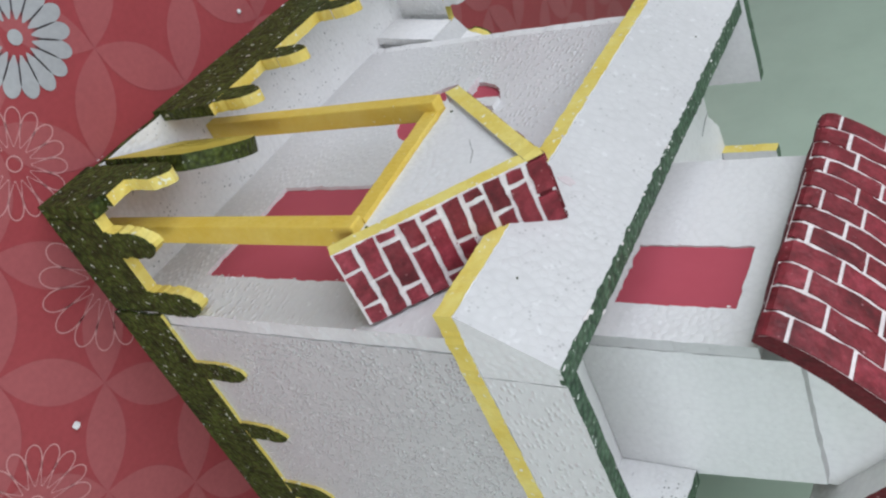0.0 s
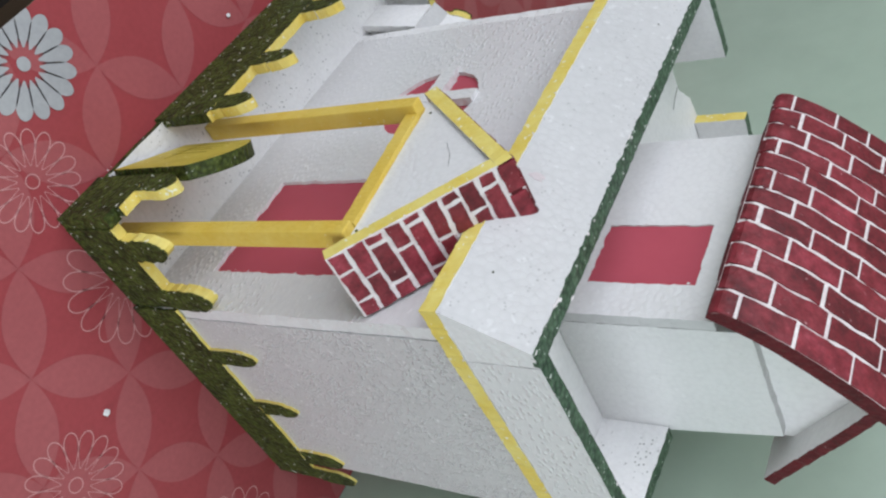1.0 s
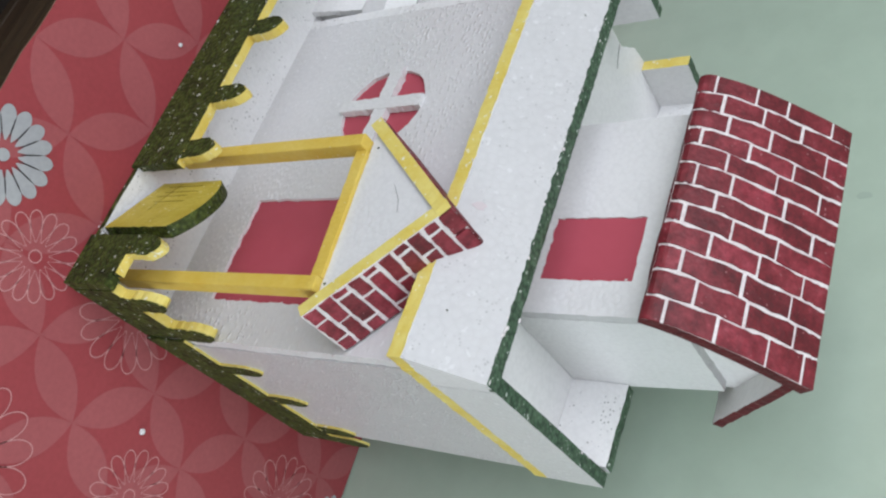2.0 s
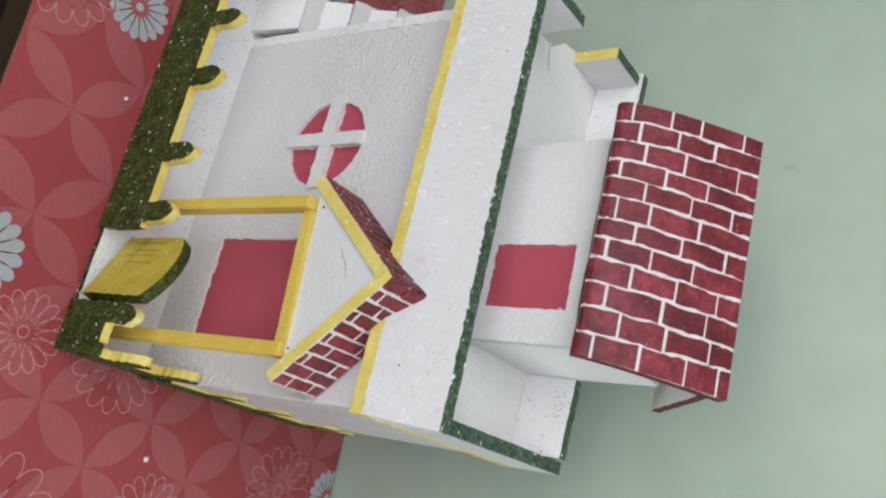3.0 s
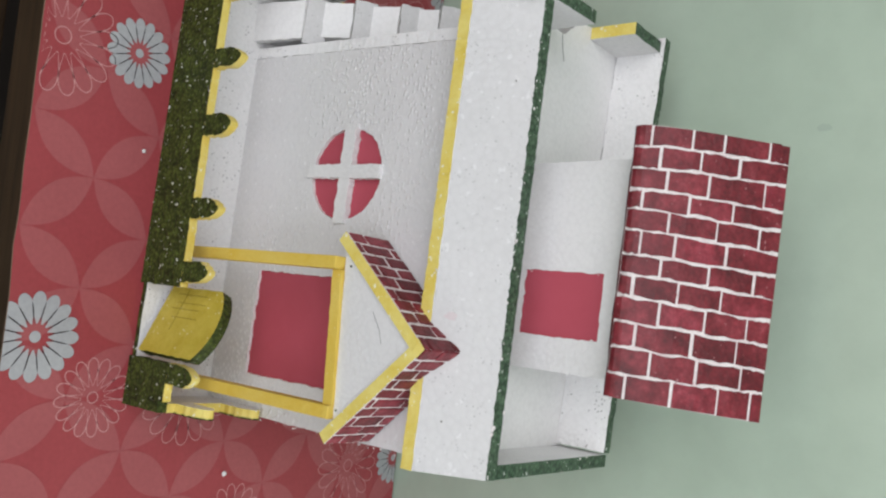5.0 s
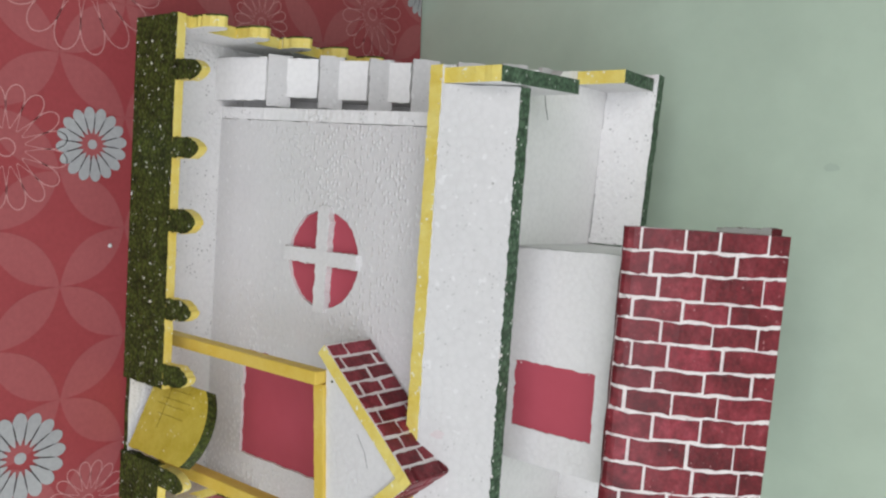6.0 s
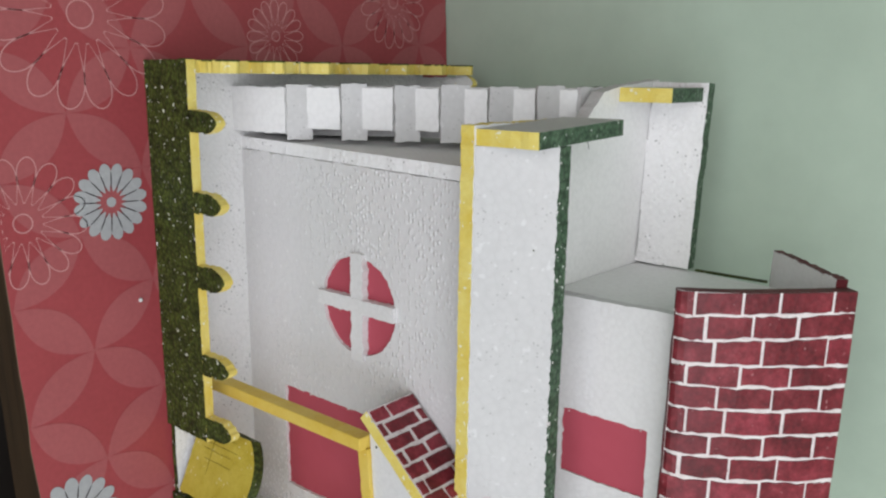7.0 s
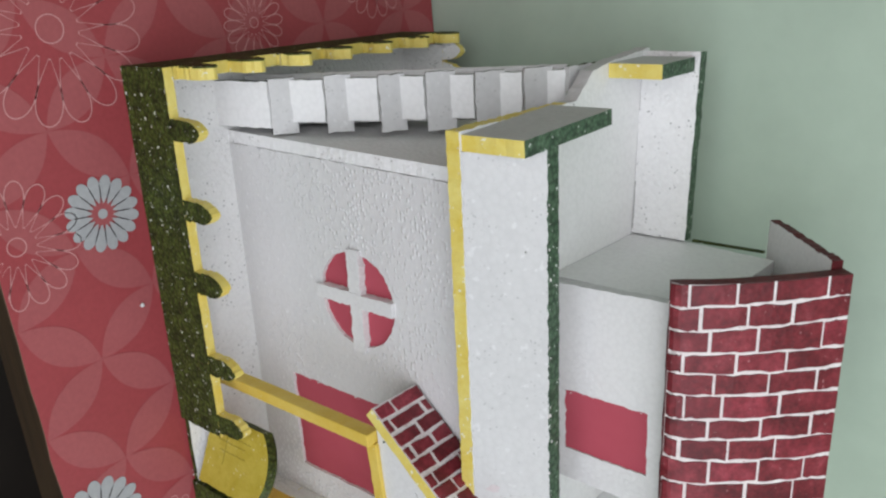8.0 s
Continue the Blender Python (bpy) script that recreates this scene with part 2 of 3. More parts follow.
def board(outline, thick, place, holes=(), warp=True, edge_pick=None, rough=0.0004, seed=0.0, step=0.006):
    """A flat board with holes through it. Faces: 0 front, 1 back, 2 cut edge (or what edge_pick says of the edge's outward direction)."""
    from mathutils.geometry import tessellate_polygon
    loops = [ragged(outline, step, rough, seed)] + [ragged(h, step / 2, rough * 1.6, seed + 5 + i) for i, h in enumerate(holes)]
    m = place(thick) if callable(place) else place
    bm = bmesh.new()
    fronts, backs = [], []
    for loop in loops:
        for x, y in loop:
            for z, store in ((thick, fronts), (0.0, backs)):
                p = m @ Vector((x, y, z))
                store.append(bm.verts.new(settle(p) if warp else p))
    for tri in tessellate_polygon([[Vector((x, y, 0)) for x, y in loop] for loop in loops]):
        for store, index in ((fronts, 0), (backs, 1)):
            try:
                bm.faces.new([store[i] for i in tri]).material_index = index
            except ValueError:
                pass
    start = 0
    for loop in loops:
        n = len(loop)
        for i in range(n):
            a, b = start + i, start + (i + 1) % n
            f = bm.faces.new((fronts[a], backs[a], backs[b], fronts[b]))
            d = Vector((loop[(i + 1) % n][1] - loop[i][1], loop[i][0] - loop[(i + 1) % n][0])).normalized()
            f.material_index = edge_pick(d, loop[i]) if edge_pick and start == 0 else 2
        start += n
    bmesh.ops.recalc_face_normals(bm, faces=bm.faces)
    return bm


def box(x0, y0, z0, x1, y1, z1, bevel=0.0008, warp=True):
    bm = bmesh.new()
    bmesh.ops.create_cube(bm, size=1.0)
    for v in bm.verts:
        v.co = Vector((x0 + (v.co.x + 0.5) * (x1 - x0), y0 + (v.co.y + 0.5) * (y1 - y0), z0 + (v.co.z + 0.5) * (z1 - z0)))
    if bevel:
        bmesh.ops.bevel(bm, geom=list(bm.edges), offset=bevel, segments=2, affect="EDGES", profile=0.6)
    if warp:
        for v in bm.verts:
            settle(v.co)
    return bm


def part(name, bm, materials, parent, label="", kind=""):
    me = bpy.data.meshes.new(name)
    bm.to_mesh(me)
    bm.free()
    for m in materials if isinstance(materials, (list, tuple)) else [materials]:
        me.materials.append(m)
    ob = new(name, me)
    ob.parent = parent
    return tagged(ob, label, "", "", kind)


def thing(name, label, category, place=(0, 0, 0), group="", kind=""):
    ob = new(name)
    ob.empty_display_size = 0.05
    ob.location = place
    return tagged(ob, label, category, group, kind)


def holder(name, parent, label=""):
    """A part that only gathers its pieces."""
    ob = new(name)
    ob.parent = parent
    ob.empty_display_size = 0.03
    return tagged(ob, label)


# ---- the room: wall and table stand at a slight angle to the model ----
X0, X1, Y0, Y1, Z0, Z1 = -2.2, 1.9, -0.96, 0.360, -0.72, 1.90


def structure(name, bm, material, label):
    ob = part(name, bm, material, None)
    ob.matrix_world = ROOM
    return tagged(ob, label, "wall" if "wall" in name else name, "", "structure")


WALL_BACK = structure("wall_back", box(X0, Y1, Z0, X1, Y1 + 0.1, Z1, 0, False), WALL, "pale green painted wall behind the table")
structure("wall_left", box(X0 - 0.1, Y0, Z0, X0, Y1 + 0.1, Z1, 0, False), WALL, "pale green painted side wall")
structure("wall_right", board(rect(Y0, Z0, Y1 + 0.1, Z1), 0.1, RIGHT(X1 + 0.1), [rect(-0.36, 0.14, 0.32, 1.10)], False, None, 0.0), WALL, "pale green painted side wall, opening added for an unseen lamp")
structure("wall_front", board(rect(X0 - 0.1, Z0, X1 + 0.1, Z1), 0.1, FRONT(Y0 - 0.1), [rect(-0.80, 0.32, 1.16, 1.84)], False, None, 0.0), WALL, "pale green wall, wide opening added for an unseen lamp")
structure("floor", box(X0, Y0, Z0 - 0.1, X1, Y1, Z0, 0, False), FLOOR, "floor below the table, coloured near black for the shade there")
structure("ceiling", box(X0 - 0.1, Y0 - 0.1, Z1, X1 + 0.1, Y1 + 0.1, Z1 + 0.1, 0, False), CEIL, "plain whitewashed ceiling")


def wall_mark(c, rx, rz, seed, name, label):
    loop = []
    for k in range(24):
        a = k * math.pi / 12
        q = 1 + 0.35 * noise.noise(Vector((1.8 * math.cos(a) + seed, 1.8 * math.sin(a), seed)))
        loop.append((c[0] + q * rx * math.cos(a), c[1] + q * rz * math.sin(a)))
    part(name, board(loop, 0.0004, FRONT(Y1 - 0.0004), (), False, None, 0.0), [WALL_MARK] * 3, WALL_BACK, label)


wall_mark((0.10, 0.452), 0.0035, 0.006, 1.0, "smudge", "grey smudge on the paint")
wall_mark((-0.065, 0.158), 0.0018, 0.010, 4.0, "scratch", "grey scratch in the paint")
wall_mark((0.315, 0.640), 0.0036, 0.0028, 6.0, "smudge", "grey smudge on the paint")

# ---- the table, with a slatted shelf below ----
EDGE = -0.1208
table = thing("table", "dark brown wooden table with a slatted lower shelf, against the wall", "table")
table.matrix_world = ROOM @ pose(0.15, 0.12, Z0)


def tpart(name, bm, material, label=""):
    ob = part(name, bm, material, table, label)
    ob.matrix_parent_inverse = Matrix.Translation((-0.15, -0.12, -Z0))
    return ob


tpart("tabletop", box(-0.62, EDGE + 0.002, -0.052, 0.92, Y1 - 0.004, -0.0022, 0.001, False), WOOD)
tpart("front_rail", box(-0.60, EDGE + 0.060, -0.105, 0.90, EDGE + 0.080, -0.053, 0.002, False), WOOD)
for x in (-0.58, 0.83):
    for y in (EDGE + 0.03, Y1 - 0.07):
        tpart("leg", box(x, y, Z0, x + 0.05, y + 0.05, -0.053, 0.003, False), WOOD)
for x0, x1, y in ((-0.60, 0.165, -0.052), (-0.60, 0.90, 0.17), (-0.60, 0.90, 0.29)):
    tpart("shelf_slat", box(x0, y, -0.318, x1, y + 0.030, -0.300, 0.002, False), WOOD)
for x in (-0.30, 0.166, 0.60):
    tpart("shelf_bearer", box(x, -0.052, -0.336, x + 0.030, 0.33, -0.3185, 0.002, False), WOOD)
# panels added to close off the view and darken the space below
tpart("shade_back_panel", box(-0.60, Y1 - 0.020, Z0 + 0.05, 0.90, Y1 - 0.006, -0.054, 0.001, False), SHADE_WOOD)
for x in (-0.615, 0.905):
    tpart("shade_side_panel", box(x - 0.006, EDGE + 0.03, Z0 + 0.05, x + 0.006, Y1 - 0.02, -0.054, 0.001, False), SHADE_WOOD)

# ---- the oilcloth and its print ----
cloth = thing("tablecloth", "glossy red oilcloth printed with pale petals and flowers, on the table", "tablecloth")
cloth.matrix_world = ROOM @ pose(0.15, EDGE, 0)


def cpart(name, bm, material, label="", kind=""):
    ob = part(name, bm, material, cloth, label, kind)
    ob.matrix_parent_inverse = Matrix.Translation((-0.15, -EDGE, 0))
    return ob


def cloth_sheet():
    return board([(-0.62, EDGE - 0.001), (0.10, EDGE - 0.002), (0.40, EDGE + 0.001), (0.92, EDGE), (0.92, Y1 - 0.002), (-0.62, Y1 - 0.002)], 0.0018, TOP(0.0), (), False, None, 0.0006, 2.0, 0.02)


cpart("sheet", cloth_sheet(), [CLOTH, CLOTH, WOOD_EDGE])


def on_cloth(x, y):
    """A place given along the model's sides, in the cloth's own directions."""
    p = ROOM.inverted() @ Vector((x, y, 0))
    return p.x, p.y


def flat(loops_list, z, inside=True):
    """Flat printed shapes, one face each, kept on the cloth."""
    bm = bmesh.new()
    for loop in loops_list:
        if inside and not all(EDGE + 0.001 < y < Y1 - 0.003 for _, y in loop):
            loop = [(x, min(max(y, EDGE + 0.0005), Y1 - 0.003)) for x, y in loop]
        f = bm.faces.new([bm.verts.new((x, y, z)) for x, y in loop])
        f.normal_update()
        if f.normal.z < 0:
            f.normal_flip()
    bmesh.ops.triangulate(bm, faces=bm.faces)
    return bm


def vesica(a, b, width, n=10):
    ax, ay, bx, by = *a, *b
    dx, dy = bx - ax, by - ay
    out = []
    for side in (1, -1):
        for k in range(n):
            f = k / n if side > 0 else 1 - k / n
            w = side * width * (1 - (2 * f - 1) ** 2)
            out.append((ax + dx * f - dy * w, ay + dy * f + dx * w))
    return out


def petal_grid():
    """Pale petals laid end to end on a lozenge net."""
    out = []
    for i in range(-14, 15):
        for j in range(-14, 15):
            a = (0.219 + 0.0449 * (i + j), -0.066 + 0.0542 * (i - j))
            if not (-0.5 < a[0] < 0.8 and EDGE - 0.03 < a[1] < Y1 + 0.03):
                continue
            for di, dj in ((1, 0), (0, 1)):
                b = (a[0] + 0.0449 * (di + dj), a[1] + 0.0542 * (di - dj))
                if EDGE < (a[1] + b[1]) / 2 < Y1 - 0.005:
                    out.append(vesica(a, b, 0.205))
    return out


cpart("petal_print", flat(petal_grid(), 0.00025), CLOTH_PALE, "pale red petals printed in a net", "stuff")


def drop_shape(c, ang, r0, r1, width):
    """A petal: narrow at r0, round at r1."""
    ca, sa = math.cos(ang), math.sin(ang)
    cap = 0.33 * (r1 - r0)
    side = [(r0 + (r1 - cap - r0) * k / 5, width * (0.10 + 0.90 * math.sin(math.pi / 2 * k / 5) ** 1.2)) for k in range(6)]
    side += [(r1 - cap + cap * math.sin(math.pi / 2 * k / 6), width * math.cos(math.pi / 2 * k / 6)) for k in range(1, 7)]
    outline = side + [(d, -w) for d, w in side[-2::-1]]
    return [(c[0] + ca * d - sa * w, c[1] + sa * d + ca * w) for d, w in outline]


def solid_flower(c, r, turn=0.0, count=16):
    loops = [drop_shape(c, turn + 2 * math.pi * k / count, r * 0.29, r, r * 0.157) for k in range(count)]
    loops.append([(c[0] + 0.13 * r * math.cos(a * math.pi / 8), c[1] + 0.13 * r * math.sin(a * math.pi / 8)) for a in range(16)])
    return loops


def ribbon(loop, w):
    """A closed printed line of width w along a loop, as quads."""
    n, quads = len(loop), []
    cx, cy = sum(p[0] for p in loop) / n, sum(p[1] for p in loop) / n
    ins = []
    for x, y in loop:
        d = math.hypot(x - cx, y - cy) or 1.0
        ins.append((x - (x - cx) / d * w, y - (y - cy) / d * w))
    for i in range(n):
        j = (i + 1) % n
        quads.append([loop[i], loop[j], ins[j], ins[i]])
    return quads


def line_flower(c, r, turn=0.0, count=16, w=0.0008):
    loops = []
    for k in range(count):
        loops += ribbon(drop_shape(c, turn + 2 * math.pi * k / count, r * 0.30, r, r * 0.150), w)
    loops += ribbon([(c[0] + 0.15 * r * math.cos(a * math.pi / 10), c[1] + 0.15 * r * math.sin(a * math.pi / 10)) for a in range(20)], w)
    return loops


for c, r, turn in (((0.109, -0.036), 0.0295, 0.1), ((0.352, -0.085), 0.0355, 0.0), ((-0.100, 0.352), 0.030, 0.0), ((0.470, 0.368), 0.030, 0.2), ((0.60, -0.02), 0.030, 0.0)):
    cpart("flower_print", flat(solid_flower(on_cloth(*c), r, turn), 0.0005), CLOTH_WHITE, "grey-white printed daisy")
    gaps = [vesica(*[(p[0] + q * r * math.cos(a), p[1] + q * r * math.sin(a)) for q in (0.30, 0.80)], 0.030, 4) for p in [on_cloth(*c)] for a in [turn + 2 * math.pi * (k + 0.5) / 16 for k in range(16)]]
    cpart("petal_line_print", flat(gaps, 0.0007), CLOTH_GREY, "dark lines between the petals")
for c, r, turn in (((0.3987, -0.0293), 0.033, 0.1), ((-0.0184, 0.126), 0.031, 0.0), ((0.1166, -0.102), 0.047, 0.2), ((-0.0275, -0.0484), 0.068, 0.15),
                   ((0.396, 0.062), 0.046, 0.0), ((0.517, 0.133), 0.036, 0.1), ((0.474, 0.290), 0.046, 0.0), ((0.545, -0.012), 0.062, 0.1), ((-0.057, 0.2745), 0.046, 0.2), ((-0.135, 0.285), 0.046, 0.0)):
    cpart("flower_outline_print", flat(line_flower(on_cloth(*c), r, turn), 0.0005), CLOTH_LINE, "daisy printed in pink line")

# ---- the model house ----
house = thing("model_house", "handmade white foam model house with maroon brick roofs on red cloth", "model house")


def hpart(name, bm, materials, label="", parent=None, kind=""):
    return part(name, bm, materials, parent or house, label, kind)


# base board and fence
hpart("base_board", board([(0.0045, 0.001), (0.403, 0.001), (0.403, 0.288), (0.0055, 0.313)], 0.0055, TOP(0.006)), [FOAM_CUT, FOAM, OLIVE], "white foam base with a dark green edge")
RAIL, TIP = 0.0565, 0.0895


def picket(c, w, base, tip):
    rng = random.Random(int(c * 100000))
    w, tip, lean = w * rng.uniform(0.90, 1.08), tip + rng.uniform(-0.0015, 0.0015), rng.uniform(-0.0012, 0.0012)
    return [(c - w, base), (c + w, base), (c + w + lean, tip - 0.013 + lean)] + [(c + lean + w * q, tip - d) for q, d in ((0.92, 0.0095), (0.55, 0.0035), (0.12, 0.0), (-0.20, 0.0004), (-0.62, 0.0045), (-0.94, 0.0105))] + [(c - w + lean, tip - 0.013 - lean)]


def edge_kind(d, p):
    return 2 if d.y > -0.5 else 1


def rail_edge(d, p):
    return 2 if d.y > 0.3 else 0


def fence(name, label, place, runs, pickets, thick=0.0076, rail=RAIL, tip=TIP, mats=(OLIVE, FOAM_CUT, YELLOW), spill=None, slope=0.0):
    """Rails and pickets; spill places the outer paint that shows past the edges; slope lets the tips fall away."""
    f = holder(name, house, label)
    for a, b in runs:
        hpart("rail", board(rect(a, 0.0, b, rail), thick, place, seed=a * 9, edge_pick=rail_edge, rough=0.0006), list(mats), "", f)
    for c in pickets:
        hpart("picket", board(picket(c, 0.0085, rail, tip + slope * c), thick, place, seed=c * 31, edge_pick=edge_kind, rough=0.0009, step=0.0026), list(mats), "", f)
        if spill:
            hpart("paint_edge", board(picket(c, 0.0089, rail - 0.004, tip + slope * c + 0.0006), 0.0012, spill, seed=c * 17, rough=0.0008, step=0.0026), [OLIVE] * 3, "olive paint showing past the edge", f)
    return f


fence("front_fence", "low picket fence, olive outside and yellow along the top", FRONT(-0.0015), [(0.0032, 0.300), (0.3625, 0.3938)], [0.047, 0.1070, 0.1645, 0.2345, 0.2875, 0.3705])
hpart("fence_corner", board(rect(0.3940, 0.0, 0.4036, RAIL - 0.006), 0.0092, FRONT(-0.0015), seed=3.3, rough=0.0006), [OLIVE, FOAM_CUT, OLIVE], "olive painted corner of the fence")
fence("left_fence", "low picket fence, olive outside and yellow along the top", lambda t: axes((0.0034 + t, 0, 0), (-0.0040, -1, 0), (0.004, 0, 1)), [(-0.310, -0.0080)], [-0.020, -0.065, -0.111, -0.158, -0.207, -0.254, -0.301], 0.0092, 0.0540, 0.0868, slope=0.031, spill=lambda t: axes((0.0030 + t, 0, 0), (-0.0040, -1, 0), (0.004, 0, 1)))
fence("right_fence", "low picket fence, olive outside and yellow along the top", RIGHT(0.404), [(0.0080, 0.0808)], [0.026, 0.072], 0.0076, 0.0480, 0.0860, spill=RIGHT(0.4047))
fence("right_wall_fence", "picket fence painted olive against the side wall", RIGHT(0.4062), [(0.0815, 0.288)], [0.130, 0.190, 0.256, 0.281], 0.0022, 0.0465, 0.0865)

fence("rear_fence", "short return of the picket fence behind the stair", lambda t: axes((0, 0.3120 - t, 0), (-1, 0.08, 0), (0, 0, 1)), [(-0.170, -0.0165)], [-0.0225, -0.042], tip=0.0780)

# gate, standing open inwards
gx, gy = Vector((0.3600, 0.0068, 0.0)), Vector((0.3035, 0.0310, 0.0))
glen = (gy - gx).length
gate = holder("gate", house, "arched yellow gate with dark green edge, standing open")
arch = [(0.0, 0.012), (glen, 0.014)] + [(glen * (1 - k / 12), 0.0705 + 0.0255 * math.sqrt(math.sin(math.pi * (0.10 + 0.84 * (1 - k / 12))))) for k in range(13)]
gu = (gy - gx).normalized()
gate_place = axes(gx, (-gu.x, -gu.y, 0), (0, 0, 1))
arch_l = [(-x, z) for x, z in arch][::-1]
hpart("gate_leaf", board(arch_l, 0.0100, gate_place @ Matrix.Translation((0, 0, -0.0005)), seed=4.0, rough=0.0005), [GATE_YELLOW, GATE_YELLOW, OLIVE], "", gate)
for k in range(1, 5):
    u = -glen * (0.42 + 0.115 * k + 0.012 * (k % 3))
    hpart("plank_line", board(rect(u - 0.00025, 0.028 + 0.004 * (k % 2), u + 0.00025, 0.070 - 0.003 * (k % 3)), 0.0002, gate_place @ Matrix.Translation((0, 0, 0.0096)), rough=0.0002), [GATE_LINE] * 3, "dark scored line", gate)
hpart("plank_line", board(rect(-glen * 0.97, 0.0388, -glen * 0.35, 0.0393), 0.0002, gate_place @ Matrix.Translation((0, 0, 0.0096)), rough=0.0002), [GATE_LINE] * 3, "dark scored line", gate)

# ground floor walls
FW, WT = 0.081, 0.010
WX, WZ = 0.1887, 0.1440
circle = []
for k in range(96):
    a = k * math.pi / 48
    wob = 0.0011 * noise.noise(Vector((9 * math.cos(a), 9 * math.sin(a), 0.3))) + 0.0007 * noise.noise(Vector((25 * math.cos(a), 25 * math.sin(a), 2.3)))
    circle.append((WX + (0.0395 + wob) * math.cos(a), WZ + (0.0395 + wob) * math.sin(a)))
door_hole = rect(0.2762, 0.0530, 0.3685, 0.170)
hpart("front_wall", board([(0.0758, 0.004), (0.4032, 0.004), (0.4032, 0.262), (0.0836, 0.262)], WT, FRONT(FW), [door_hole, circle], rough=0.0005), [FOAM_MOULDED, FOAM, FOAM_SMOOTH], "textured white foam wall with door and round window")
hpart("right_wall", board(rect(FW + WT + 0.0004, 0.004, 0.2655, 0.262), WT, RIGHT(0.404), rough=0.0004), [FOAM_GRIT, FOAM, FOAM], "textured white foam side wall")
hpart("left_wall", board(rect(FW + 0.0004, 0.0, 0.286, 0.258), WT, axes((0.0652, 0, 0.004), (0, 1, 0), (0.0078, 0, 0.258))), [FOAM, FOAM_SMOOTH, FOAM_CUT], "white foam side wall")
hpart("rear_wall", board(rect(0.0755, 0.004, 0.3935, 0.262), WT, SKEW(0.2870)), [FOAM, FOAM, FOAM])
door = holder("doorway", house, "doorway backed with red paper")
hpart("red_backing", board(rect(0.2750, 0.0515, 0.3697, 0.1715), 0.0006, FRONT(FW + 0.0028)), [RED_PAPER] * 3, "matt red paper", door)
win = holder("round_window", house, "round window with a white cross bar, backed with red paper")
hpart("red_backing", board([(WX + 0.0425 * math.cos(k * math.pi / 16), WZ + 0.0425 * math.sin(k * math.pi / 16)) for k in range(32)], 0.0006, FRONT(FW + 0.0032)), [RED_PAPER] * 3, "matt red paper", win)
hpart("glazing_bar", board([(0.1808, 0.1025), (0.1922, 0.1025), (0.1935, 0.1845), (0.1818, 0.1845)], 0.0068, FRONT(FW - 0.0040), seed=2.0, rough=0.0008, step=0.002), [FOAM_SMOOTH] * 3, "", win)
hpart("glazing_bar", board([(0.146, 0.1395), (0.231, 0.1395), (0.231, 0.1515), (0.146, 0.1525)], 0.0062, FRONT(FW - 0.0034), seed=6.0, rough=0.0008, step=0.002), [FOAM_SMOOTH] * 3, "", win)

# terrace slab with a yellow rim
# floor top in a raised foam tone that makes up for missing light
hpart("terrace_slab", board([(0.0430, 0.060), (0.409, 0.060), (0.409, 0.2655), (0.0160, 0.2968), (0.0205, 0.236), (0.0245, 0.212), (0.0430, 0.190)], 0.0105, TOP(0.2705), edge_pick=lambda d, p: 1 if p[1] > 0.18 and d.x < 0.5 else 2, rough=0.0005, step=0.0025), [FOAM_LIT, FOAM, YELLOW, GREEN], "white foam terrace floor with a yellow rim")

# sloping front parapet, side and rear parapets with green copings
PT = 0.3145
span = Vector((0, 0.0890 - 0.0605, PT - 0.2708))
front_par = axes((0, 0.0605, 0.2708), (1, 0, 0), span)
hpart("front_parapet", board(rect(0.0557, 0.0, 0.3998, span.length - 0.0004), 0.011, front_par @ Matrix.Translation((0, 0, -0.011))), [FOAM, FOAM, FOAM], "white foam parapet sloping back")
hpart("front_coping", board(rect(0.0552, 0.0887, 0.4086, 0.0996), 0.0032, TOP(PT + 0.0004), edge_pick=lambda d, p: 2, rough=0.00045, step=0.0022), [GREEN, FOAM, GREEN], "dark green coping, paint flaking to white")
top_green = lambda d, p: 3 if d.y > 0.5 else 2
hpart("right_gusset", board([(0.0603, 0.2708), (0.0995, 0.2708), (0.0995, PT - 0.0006), (0.0885, PT - 0.0006)], 0.0105, RIGHT(0.4088), rough=0.0002), [FOAM_SMOOTH, FOAM, FOAM])
hpart("right_parapet", board(rect(0.0998, 0.2708, 0.2650, PT), 0.0105, RIGHT(0.409), edge_pick=top_green), [FOAM_MOULDED, FOAM_SMOOTH, FOAM, GREEN], "white foam parapet with a dark green top")
hpart("left_front_parapet", board(rect(0.0615, 0.2708, 0.1575, PT + 0.0026), 0.0105, lambda t: axes((0.0581 - t, 0, 0), (-0.042, 1, 0), (0, 0, 1)), edge_pick=lambda d, p: 3 if d.y > 0.5 else (4 if d.x < -0.5 else 2)), [FOAM_SMOOTH, FOAM, FOAM, GREEN, YELLOW], "white foam parapet, yellow front end and green top")
hpart("left_rear_parapet", board(rect(0.2335, 0.2708, 0.2848, PT - 0.0017), 0.0108, RIGHT(0.0322), edge_pick=lambda d, p: 3 if d.y > 0.5 else (4 if d.x < -0.5 else 2)), [FOAM_SMOOTH, FOAM, FOAM, GREEN, YELLOW], "white foam parapet, yellow front end and green top")
for a, b in ((0.0185, 0.1660), (0.3315, 0.3984)):
    hpart("rear_parapet", board(rect(a, 0.2708, b, PT + 0.002), 0.0105, SKEW(0.2872), edge_pick=top_green), [FOAM_CUT, FOAM, FOAM, GREEN], "speckled white foam parapet with a dark green top")

